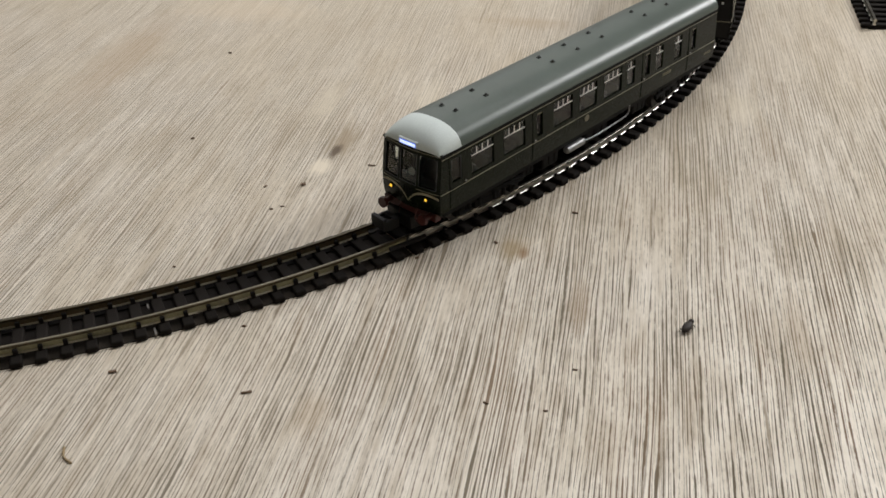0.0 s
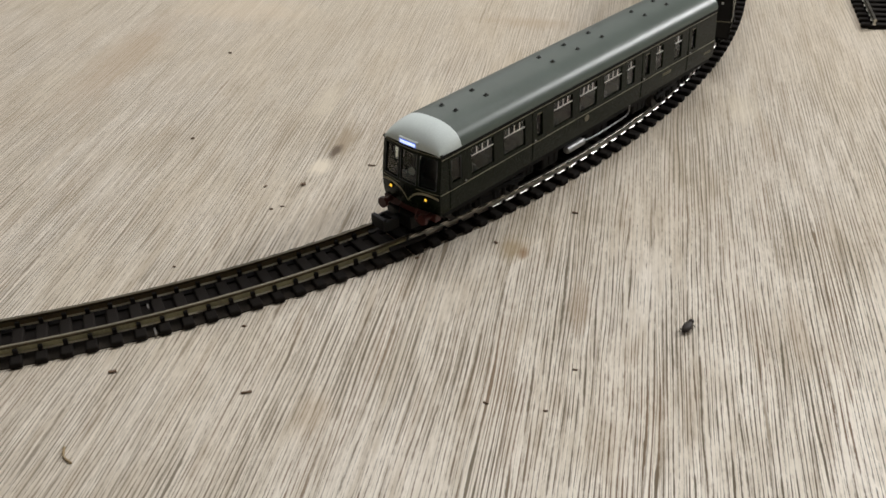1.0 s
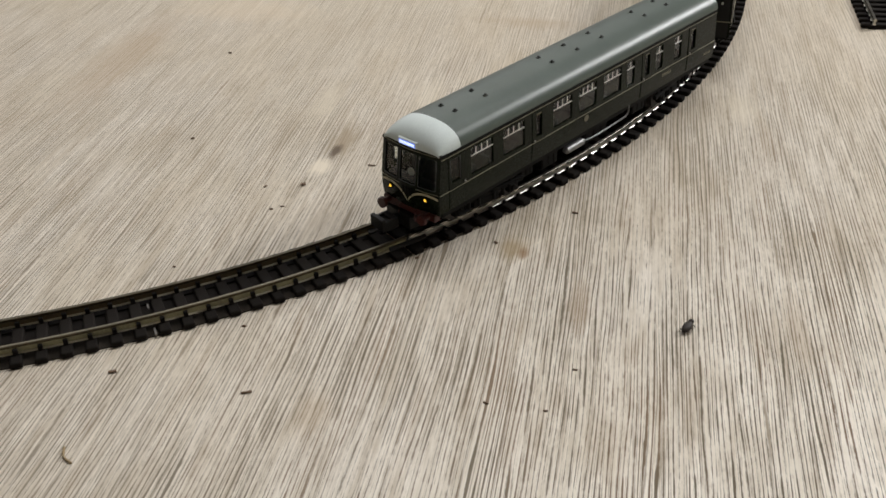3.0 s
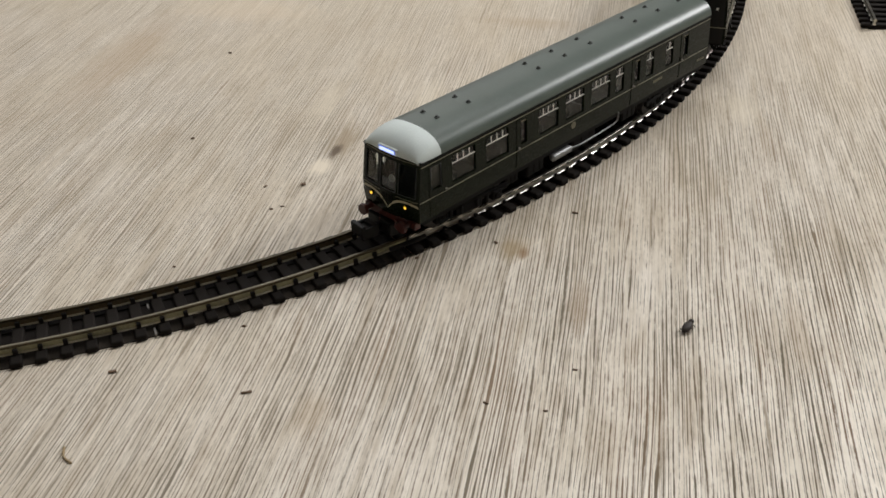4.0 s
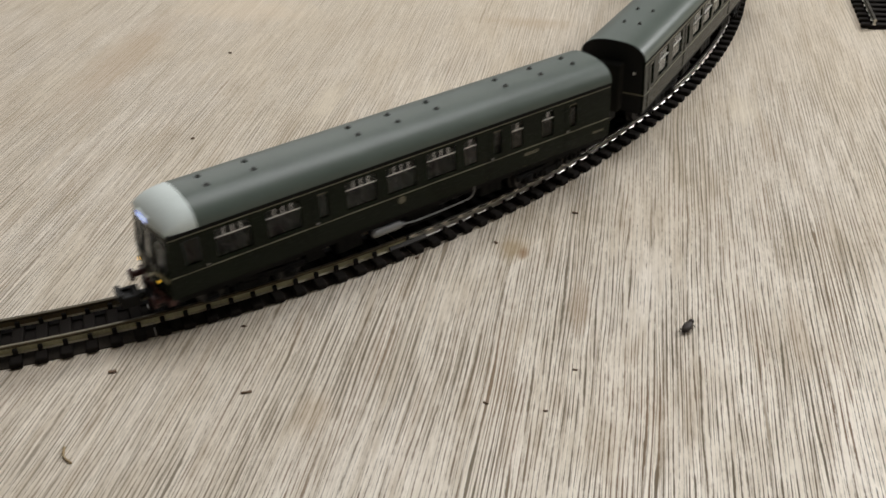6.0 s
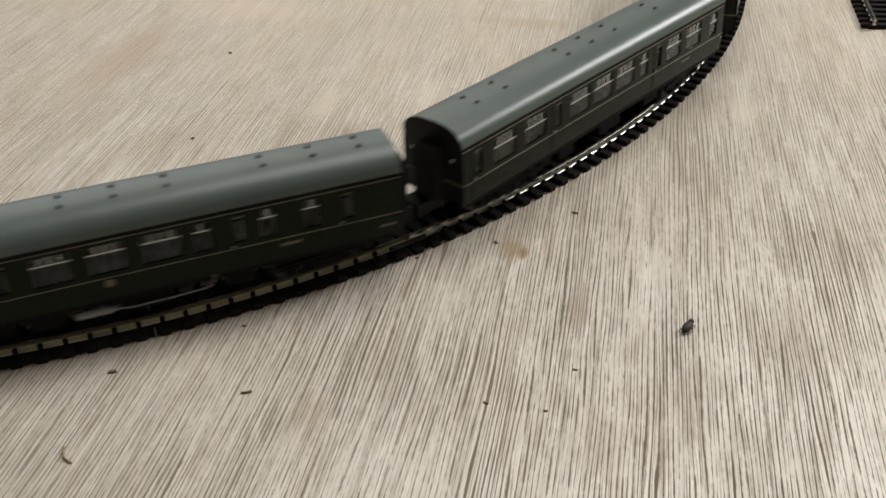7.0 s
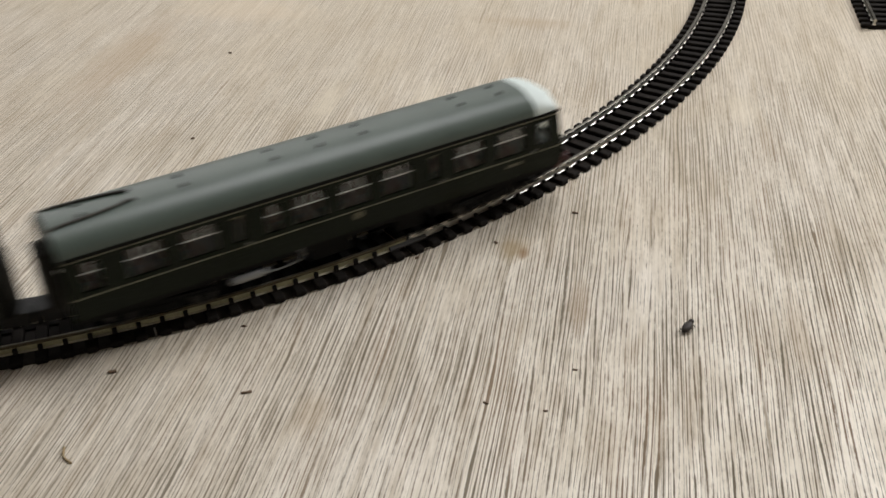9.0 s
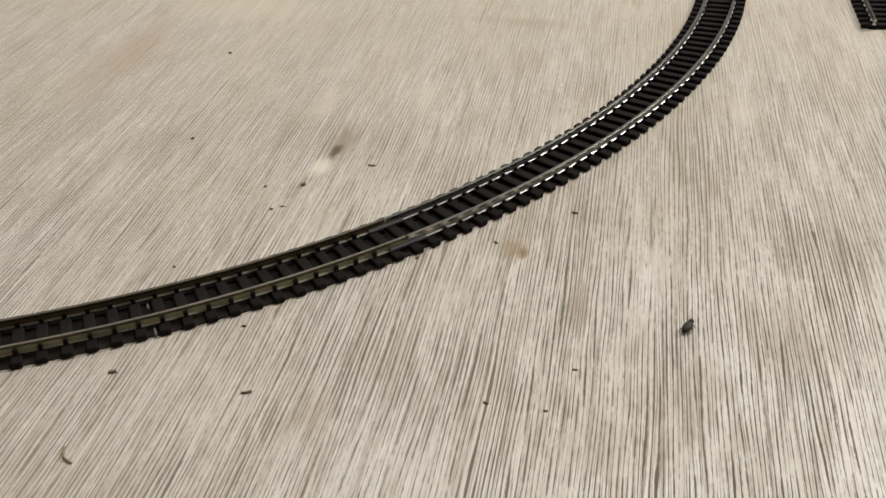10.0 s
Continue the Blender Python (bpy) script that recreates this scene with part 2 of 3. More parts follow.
GOLD = paint("crest_gold", (0.15, 0.135, 0.08), 0.5, vary=0.3)
BUG = paint("beetle_brown", (0.035, 0.026, 0.02), 0.6, vary=0.3, sheen=0.3)
CRUMB = paint("bark_crumb", (0.19, 0.125, 0.078), 0.8, vary=0.4)


# ---- mesh helpers ----
def mesh_of(name, bm, material, smooth=0.0):
    """Turns a bmesh in millimetres into a mesh in metres."""
    bmesh.ops.scale(bm, vec=(MM, MM, MM), verts=bm.verts)
    bmesh.ops.recalc_face_normals(bm, faces=bm.faces)
    me = bpy.data.meshes.new(name)
    bm.to_mesh(me)
    bm.free()
    me.materials.append(material)
    if smooth:
        me.shade_smooth()
        me.set_sharp_from_angle(angle=radians(smooth))
    return me


FLIP = [False]


def part(name, bm, material, parent, label="", smooth=0.0):
    if FLIP[0]:
        bmesh.ops.rotate(bm, cent=(0, 0, 0), matrix=Matrix.Rotation(math.pi, 3, "Z"), verts=bm.verts)
    ob = new(name, mesh_of(name, bm, material, smooth))
    if parent:
        ob.parent = parent
    return tagged(ob, label)


def box(bm, x0, x1, y0, y1, z0, z1, bevel=0.0):
    m = Matrix.LocRotScale(((x0 + x1) / 2, (y0 + y1) / 2, (z0 + z1) / 2), None, (abs(x1 - x0), abs(y1 - y0), abs(z1 - z0)))
    r = bmesh.ops.create_cube(bm, size=1, matrix=m)
    if bevel:
        edges = list({e for v in r["verts"] for e in v.link_edges})
        bmesh.ops.bevel(bm, geom=edges, offset=bevel, segments=2, profile=0.5, affect="EDGES")
    return bm


def rod(bm, a, b, r, r2=None, n=12):
    a, b = Vector(a), Vector(b)
    d = b - a
    m = Matrix.Translation((a + b) / 2) @ d.to_track_quat("Z", "Y").to_matrix().to_4x4()
    bmesh.ops.create_cone(bm, cap_ends=True, segments=n, radius1=r, radius2=r if r2 is None else r2, depth=d.length, matrix=m)
    return bm


def ball(bm, c, r, sx=1, sy=1, sz=1, n=12):
    m = Matrix.LocRotScale(c, None, (sx, sy, sz))
    bmesh.ops.create_uvsphere(bm, u_segments=n, v_segments=max(6, n // 2 + 2), radius=r, matrix=m)
    return bm


def tube(bm, pts, r, n=10):
    """A bent pipe through the points."""
    rings = []
    pts = [Vector(p) for p in pts]
    for i, p in enumerate(pts):
        d = (pts[min(i + 1, len(pts) - 1)] - pts[max(i - 1, 0)]).normalized()
        q = d.to_track_quat("Z", "Y")
        rings.append([bm.verts.new(p + q @ Vector((r * math.cos(2 * math.pi * k / n), r * math.sin(2 * math.pi * k / n), 0))) for k in range(n)])
    for a, b in zip(rings, rings[1:]):
        for k in range(n):
            bm.faces.new((a[k], a[(k + 1) % n], b[(k + 1) % n], b[k]))
    bm.faces.new(rings[0][::-1])
    bm.faces.new(rings[-1])
    return bm


def empty(name, label, category, group=""):
    return tagged(new(name), label, category, group)


# ---- the line of the track ----
CENTRE, RADIUS, JOIN, BEND = (-179.38, 460.29), 298.5, -0.8476, 1 / 274.5
RAIL_TOP = 3.6


def line(s, off=0.0):
    """A point s mm along the track (rising towards the far end) and off mm outwards, with the outward angle."""
    if s >= 0:
        a = JOIN + s / RADIUS
        return CENTRE[0] + (RADIUS + off) * math.cos(a), CENTRE[1] + (RADIUS + off) * math.sin(a), a
    cx = CENTRE[0] + (RADIUS - 1 / BEND) * math.cos(JOIN)
    cy = CENTRE[1] + (RADIUS - 1 / BEND) * math.sin(JOIN)
    a = JOIN + s * BEND
    return cx + (1 / BEND + off) * math.cos(a), cy + (1 / BEND + off) * math.sin(a), a


# ---- room and board ----
def slab(name, x0, x1, y0, y1, z0, z1, material, label, category):
    bm = bmesh.new()
    box(bm, x0, x1, y0, y1, z0, z1)
    ob = new(name, mesh_of(name, bm, material))
    return tagged(ob, label, category, kind="structure")


slab("floor", -2500, 2500, -2200, 2800, -868, -768, FLOORP, "plain dull carpeted floor of the room", "floor")
slab("ceiling", -2500, 2500, -2200, 2800, 1650, 1750, WALLP, "plain off-white ceiling of the room", "ceiling")
slab("wall_north", -2500, 2500, 2800, 2900, -768, 1650, NORTH, "plain off-white plaster wall", "wall")
slab("wall_south", -2500, 2500, -2300, -2200, -768, 1650, WALLP, "plain off-white plaster wall", "wall")
slab("wall_east", 2500, 2600, -2200, 2800, -768, 1650, WALLP, "plain off-white plaster wall", "wall")
slab("wall_west", -2600, -2500, -2200, 2800, -768, 1650, WALLP, "plain off-white plaster wall", "wall")


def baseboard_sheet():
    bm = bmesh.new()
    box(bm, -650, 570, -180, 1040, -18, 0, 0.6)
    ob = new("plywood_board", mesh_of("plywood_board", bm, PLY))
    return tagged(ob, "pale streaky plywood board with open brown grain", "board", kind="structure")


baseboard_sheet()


def work_table():
    thing = empty("trestle_table", "plain wooden table frame carrying the plywood board", "table")
    for x in (-560, 480):
        for y in (-100, 960):
            bm = bmesh.new()
            box(bm, x - 25, x + 25, y - 25, y + 25, -768, -88, 3)
            part("leg", bm, FRAME, thing)
    for y in (-100, 960):
        bm = bmesh.new()
        box(bm, -600, 520, y - 20, y + 20, -88, -18, 3)
        part("rail_beam", bm, FRAME, thing)
    return thing


work_table()

# ---- track ----
HEAD_AND_WEB = [(0.22, 2.85), (0.45, 3.0), (0.45, 3.5), (0.35, 3.6), (0.13, 3.61), (-0.17, 3.61), (-0.35, 3.6), (-0.45, 3.5), (-0.45, 3.0), (-0.22, 2.85)]


def rail_profile(half, edge, slope):
    """A flat-bottomed rail: half the foot's width, the height of its edge and of its slope's top."""
    return [(-half, 1.55), (half, 1.55), (half, edge), (0.29, slope), *HEAD_AND_WEB, (-0.29, slope), (-half, edge)]


NICKEL_PROFILE = rail_profile(0.54, 1.64, 1.82)
BRASS_PROFILE = rail_profile(0.76, 1.66, 1.78)


def swept(place, s0, s1, profile, step=3.0):
    bm = bmesh.new()
    n = max(2, int(abs(s1 - s0) / step) + 1)
    rings = []
    for i in range(n + 1):
        s = s0 + (s1 - s0) * i / n
        ring = []
        for off, z in profile:
            x, y = place(s, off)[:2]
            ring.append(bm.verts.new((x, y, z)))
        rings.append(ring)
    k = len(profile)
    for a, b in zip(rings, rings[1:]):
        for j in range(k):
            bm.faces.new((a[j], a[(j + 1) % k], b[(j + 1) % k], b[j]))
    bm.faces.new(rings[0][::-1])
    bm.faces.new(rings[-1])
    return bm


def shifted(profile, off):
    return [(y + off, z) for y, z in profile]


def sleeper_bm(joint=False, chair=2.25):
    """One moulded sleeper: along x is across the track."""
    bm = bmesh.new()
    box(bm, -8.9, 8.9, -1.28, 1.28, 0.0, 1.5, 0.38)
    for side in (-4.95, 4.95):
        if joint:
            continue
        for e in (-0.72, 0.72):
            half = 0.48 if chair > 2.5 else 0.42
            box(bm, side + e - 0.36, side + e + 0.36, -half, half, 1.4, chair, 0.12)
    return bm


SLEEPER_MESH = mesh_of("sleeper", sleeper_bm(), SLEEPER)
SLEEPER_TALL = mesh_of("sleeper", sleeper_bm(False, 2.85), SLEEPER)
SLEEPER_JOINT = mesh_of("sleeper", sleeper_bm(True), SLEEPER)


def track_piece(name, place, s0, s1, sleepers, joints, metal, label, group):
    thing = empty(name, label, "model track", group)
    for off in (-4.95, 4.95):
        rail = part("rail", swept(place, s0 + 0.25, s1 - 0.25, shifted(NICKEL_PROFILE if metal == NICKEL else BRASS_PROFILE, off)), metal, thing, "", 35)
        # brassy rail: light on web and foot is put in by colour; outer web paler
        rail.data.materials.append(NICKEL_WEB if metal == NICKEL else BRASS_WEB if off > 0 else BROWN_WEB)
        rail.data.materials.append(PALE_TOP if metal == BRASSY else NICKEL_TOP)
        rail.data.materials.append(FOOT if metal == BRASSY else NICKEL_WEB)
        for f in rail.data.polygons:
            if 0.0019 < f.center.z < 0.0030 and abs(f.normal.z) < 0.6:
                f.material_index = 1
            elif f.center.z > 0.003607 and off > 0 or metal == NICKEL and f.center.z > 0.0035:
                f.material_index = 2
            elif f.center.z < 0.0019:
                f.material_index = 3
        # webbing, carried out past the outer rail to stand for shade there
        a, b = (off - 1.0, off + (2.6 if metal == NICKEL else 3.2)) if off > 0 else (off - 1.6, off + 1.0)
        part("web_strip", swept(place, s0 + 0.6, s1 - 0.6, [(a, 0.0), (b, 0.0), (b, 0.25), (a, 0.62)] if off > 0 else [(a, 0.0), (b, 0.0), (b, 0.62), (a, 0.62)]), WEB_SHADE if off > 0 else SLEEPER, thing)
    # added dark floor fills the shaded gaps between the rails
    part("gap_floor", swept(place, s0 + 0.6, s1 - 0.6, [(-3.9, 0.0), (3.9, 0.0), (3.9, 0.35), (-3.9, 0.35)]), SLEEPER, thing)
    for s in sleepers:
        x, y, a = place(s, 0)
        ob = new("sleeper", SLEEPER_JOINT if any(abs(s - j) < 7 for j in joints) else SLEEPER_TALL if metal == BRASSY else SLEEPER_MESH)
        ob.matrix_basis = pose(x * MM, y * MM, 0, 0, 0, math.degrees(a))
        ob.parent = thing
    return thing


BREAK = -37.2
near_sleepers = [-17.2 + 4.725 * i for i in range(-4, 96)]
left_sleepers = [-51.14 - 4.92 * i for i in range(-2, 118)]
track_piece("curved_track", line, BREAK, near_sleepers[-1] + 3, near_sleepers, [BREAK], NICKEL, "curved black-sleepered model track with bright nickel rails", "track pieces")
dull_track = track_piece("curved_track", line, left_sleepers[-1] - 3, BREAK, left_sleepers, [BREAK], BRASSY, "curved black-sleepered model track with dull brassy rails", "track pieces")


def seams(track):
    for a, b in ((-3.7, -1.9), (5.8, 8.4)):
        bm = swept(line, -97.6, -97.2, [(a, 0.0), (b, 0.0), (b, 0.75), (a, 0.75)], 0.4)
        part("moulding_seam", bm, SEAM, track, "pale moulding seam between sleepers")


seams(dull_track)


def joiners():
    for off in (-4.95, 4.95):
        bm = swept(line, BREAK - 5.0, BREAK + 5.0, [(off - 1.15, 1.5), (off + 1.15, 1.5), (off + 1.15, 1.9), (off + 0.42, 2.35), (off - 0.42, 2.35), (off - 1.15, 1.9)], 1.0)
        ob = new("rail_joiner", mesh_of("rail_joiner", bm, STEEL))
        tagged(ob, "small folded steel joiner on the rail foot", "rail joiner", "rail joiners")


joiners()


def far_line(s, off=0.0):
    """The loose straight piece beyond the loop: s runs away from the near end."""
    a = radians(-11.5)
    ux, uy = -math.sin(a), math.cos(a)
    return 154.2 + ux * s + uy * off, 336.2 + uy * s - ux * off, a


far_sleepers = [2.0 + 4.8 * i for i in range(34)]
track_piece("straight_track", far_line, -0.4, far_sleepers[-1] + 2, far_sleepers, [], NICKEL, "loose black-sleepered straight model track lying on board", "track pieces")


# ---- the train ----
HALF, HW = 60.3, 9.29


def wall_y(z):
    """Half width of the body at a height above the rail."""
    if z < 10:
        return HW - 0.035 * (10 - z) ** 1.6
    if z > 13:
        return HW - 0.0032 * (z - 13) ** 2
    return HW


def face_x(y, z):
    """The bowed and leaning cab front."""
    return 61.5 - 0.0135 * y * y - max(0.0, z - 12.6) * 0.13 - max(0.0, 9.0 - z) * 0.10


def pierced(bm, us, vs, solid, outer, inner):
    """A wall of cells with openings: outer and inner skins joined round every edge."""
    vo, vi = {}, {}

    def at(store, fn, i, j):
        if (i, j) not in store:
            store[i, j] = bm.verts.new(fn(us[i], vs[j]))
        return store[i, j]

    full = {(i, j): solid((us[i] + us[i + 1]) / 2, (vs[j] + vs[j + 1]) / 2) for i in range(len(us) - 1) for j in range(len(vs) - 1)}
    for (i, j), ok in full.items():
        if not ok:
            continue
        ring = [(i, j), (i + 1, j), (i + 1, j + 1), (i, j + 1)]
        bm.faces.new([at(vo, outer, *c) for c in ring])
        bm.faces.new([at(vi, inner, *c) for c in ring[::-1]])
        for (a, b), nb in zip(zip(ring, ring[1:] + ring[:1]), ((i, j - 1), (i + 1, j), (i, j + 1), (i - 1, j))):
            if not full.get(nb, False):
                bm.faces.new((at(vo, outer, *a), at(vi, inner, *a), at(vi, inner, *b), at(vo, outer, *b)))
    return bm


def breaks(lo, hi, cuts, step):
    vals = sorted({lo, hi, *[c for c in cuts if lo < c < hi]})
    out = []
    for a, b in zip(vals, vals[1:]):
        n = max(1, int((b - a) / step + 0.5))
        out += [a + (b - a) * k / n for k in range(n)]
    return out + [hi]


SILL, BAR, HEAD = 13.25, 18.0, 20.0
CAB_CAR = dict(wide=[(41.3, 49.3), (29.5, 37.6), (10.3, 18.1), (-0.3, 7.3), (-11.6, -3.5)],
               narrow=[(-17.8, -14.1), (-31.8, -28.2), (-41.4, -37.8)], doors=[(21.3, 26.6), (-26.4, -21.4), (-50.2, -45.2)], cab=True)
MID_CAR = dict(wide=[(40.9, 48.8), (28.6, 36.8), (9.7, 17.9), (-0.8, 7.5), (-11.3, -2.9), (-35.8, -28.0), (-47.0, -39.0)],
               narrow=[(-18.3, -14.5), (-56.4, -52.5)], doors=[(20.8, 26.0), (52.0, 57.2), (-26.4, -21.4)], cab=False)


END_CAR = dict(CAB_CAR, wide=CAB_CAR["wide"] + [(-36.4, -28.5), (-47.9, -39.9)], narrow=[(-17.8, -14.1), (-57.0, -53.2)],
               doors=[(21.3, 26.6), (-26.4, -21.4)], pipes=True, bar=17.5, silencer=(-20.0, -26.8), pipe_end=-10.6, number=44.2)


def car(spec, name, label, flip):
    thing = empty(name, label, "railcar", "three-car model train")
    FLIP[0] = flip
    bar = spec.get("bar", BAR)
    windows = [(a, b, SILL, HEAD) for a, b in spec["wide"] + spec["narrow"]]
    openings = list(windows)
    for a, b in spec["doors"]:
        m = (a + b) / 2
        openings.append((m - 1.15, m + 1.15, 13.6, 19.9))
    if spec["cab"]:
        openings.append((52.9, 56.4, 14.0, 19.9))
    xs = breaks(-HALF, HALF, [c for o in openings for c in o[:2]], 4.0)
    zs = breaks(7.0, 21.7, [c for o in openings for c in o[2:]], 1.2)

    def end_x(x, z):
        return x + (face_x(9.0, z) - HALF) * max(0.0, (x - 57.0) / (HALF - 57.0)) if spec["cab"] and x > 57 else x

    def solid(x, z):
        return not any(a < x < b and c < z < d for a, b, c, d in openings)

    for sy in (1, -1):
        bm = bmesh.new()
        pierced(bm, xs, zs, solid, lambda x, z: (end_x(x, z), sy * wall_y(z), z), lambda x, z: (end_x(x, z), sy * (wall_y(z) - 0.7), z))
        wall = part("side_wall", bm, GREEN, thing, "dark green side wall with window openings", 40)
        # lining
        for z, h, nm in ((12.25, 0.075, "waist_line"), (20.85, 0.075, "cantrail_line")):
            bm = bmesh.new()
            x1 = end_x(HALF, z) - 0.1
            box(bm, -HALF + 0.2, x1, sy * (wall_y(z) - 0.1), sy * (wall_y(z) + 0.17), z - h, z + h)
            part(nm, bm, CREAM, thing, "thin cream painted line")
        for a, b, c, d in windows:
            y = sy * (wall_y(17) - 0.42)
            bm = bmesh.new()
            box(bm, a - 0.1, b + 0.1, y - 0.08, y + 0.08, c - 0.1, d + 0.1)
            pane = part("window_pane", bm, GLASS, thing, "clear window pane")
            bm = bmesh.new()
            yb = sy * (wall_y(18) - 0.2)
            box(bm, a + 0.05, b - 0.05, yb - 0.12, yb + 0.12, bar - 0.1, bar + 0.1, 0.04)
            part("ventilator_bar", bm, TRIM, pane, "bright metal window bar")
            k = 3 if b - a > 6 else 1
            for i in range(k):
                x = a + (b - a) * (i + 1) / (k + 1)
                bm = bmesh.new()
                box(bm, x - 0.11, x + 0.11, yb - 0.08, yb + 0.08, bar + 0.1, HEAD - 0.15)
                part("ventilator_upright", bm, TRIM, pane)
        for a, b in spec["doors"]:
            m = (a + b) / 2
            dx = breaks(a, b, [m - 1.15, m + 1.15], 9)
            dz = breaks(7.6, 20.45, [13.6, 19.9, 10, 12, 16.5], 9)
            bm = bmesh.new()
            hole = lambda x, z: not (m - 1.15 < x < m + 1.15 and 13.6 < z < 19.9)
            pierced(bm, dx, dz, hole, lambda x, z: (x, sy * (wall_y(z) + 0.14), z), lambda x, z: (x, sy * (wall_y(z) - 0.3), z))
            door = part("door", bm, GREEN, thing, "dark green passenger door")
            bm = bmesh.new()
            y = sy * (wall_y(17) - 0.42)
            box(bm, m - 1.25, m + 1.25, y - 0.08, y + 0.08, 13.5, 20.0)
            part("door_pane", bm, GLASS, door)
            bm = bmesh.new()
            yb = sy * (wall_y(19.3) - 0.1)
            box(bm, m - 1.1, m + 1.1, yb - 0.1, yb + 0.1, 19.35, 19.6)
            part("door_light_bar", bm, GOLD, door)
            bm = bmesh.new()
            y = sy * (wall_y(12.8) + 0.2)
            rod(bm, (b - 0.7, y, 12.9), (b - 0.7, y + sy * 0.35, 12.9), 0.28, 0.22)
            part("door_handle", bm, SEAM, door, "tiny metal door handle")
        if spec["cab"]:
            y = sy * (wall_y(17) - 0.42)
            bm = bmesh.new()
            box(bm, 52.8, 56.5, y - 0.08, y + 0.08, 13.9, 20.0)
            part("cab_side_pane", bm, GLASS, thing)
            bm = bmesh.new()
            for x0, x1 in ((52.9, 53.1), (56.2, 56.4)):
                box(bm, x0, x1, sy * wall_y(17) - 0.25, sy * wall_y(17) + 0.03, 14.0, 19.9)
            box(bm, 53.1, 56.2, sy * wall_y(19.9) - 0.25, sy * wall_y(19.9) + 0.03, 19.7, 19.9)
            part("cab_window_frame", bm, INNER, thing, "thin pale window frame")
            dx = breaks(51.2, 57.0, [52.9, 56.4], 9)
            dz = breaks(7.6, 20.45, [14.0, 19.9, 10, 12, 16.5], 9)
            bm = bmesh.new()
            pierced(bm, dx, dz, lambda x, z: not (52.9 < x < 56.4 and 14.0 < z < 19.9), lambda x, z: (x, sy * (wall_y(z) + 0.14), z), lambda x, z: (x, sy * (wall_y(z) - 0.3), z))
            cab_door = part("cab_door", bm, GREEN, thing, "dark green cab door")
            bm = bmesh.new()
            y = sy * (wall_y(12.8) + 0.2)
            rod(bm, (51.8, y, 12.9), (51.8, y + sy * 0.35, 12.9), 0.26, 0.2)
            part("cab_door_handle", bm, SEAM, cab_door, "tiny metal door handle")
            bm = bmesh.new()
            y = sy * (wall_y(10.8) + 0.02)
            rod(bm, (3.92, y - 0.02 * sy, 10.85), (3.92, y + 0.05 * sy, 10.85), 0.95, n=20)
            part("crest", bm, GOLD, thing, "small round gold crest")
            bm = bmesh.new()
            y = sy * (wall_y(10.6) + 0.02)
            for i in range(6):
                x = spec.get("number", -36.5) + i * 0.75
                box(bm, x, x + 0.5, y - 0.03, y + 0.03, 10.2, 11.0)
            part("number_bars", bm, GOLD, thing, "small gold painted bars")
            if "number" not in spec:
                bm = bmesh.new()
                y = sy * (wall_y(9.6) + 0.02)
                for i in range(5):
                    box(bm, -58.2 + i * 0.75, -57.7 + i * 0.75, y - 0.03, y + 0.03, 9.3, 9.95)
                part("tail_lettering_bars", bm, GOLD, thing, "small gold painted bars")
        else:
            bm = bmesh.new()
            y = sy * (wall_y(10.6) + 0.02)
            for i in range(6):
                box(bm, -41.5 + i * 0.75, -41.0 + i * 0.75, y - 0.03, y + 0.03, 10.2, 11.0)
            part("number_bars", bm, GOLD, thing, "small gold painted bars")
    roof(spec, thing)
    ends(spec, thing)
    inside(spec, thing)
    underframe(spec, thing)
    FLIP[0] = False
    for x in (41.2, -41.2):
        bogie(thing, x, spec["cab"] and (x < 0) == flip)
    return thing


def roof_point(a, x, spec):
    """Roof skin: a runs 0..pi across, x along."""
    c, s = math.cos(a), math.sin(a)
    y = 9.16 * math.copysign(abs(c) ** 0.80, c)
    z = 4.95 * abs(s) ** 0.92
    if spec["cab"] and x > 52.6:
        u = min(1.0, (x - 52.6) / 8.0)
        k = (1 - u ** 2.1) ** 0.5
        z = z * (0.16 + 0.84 * k) if u < 1 else z * 0.16
        y *= 1 - 0.06 * u ** 3
        x = 52.6 + (x - 52.6) * (face_x(y, 21.5) + 0.25 - 52.6) / 8.0
    return x, y, 21.7 + z


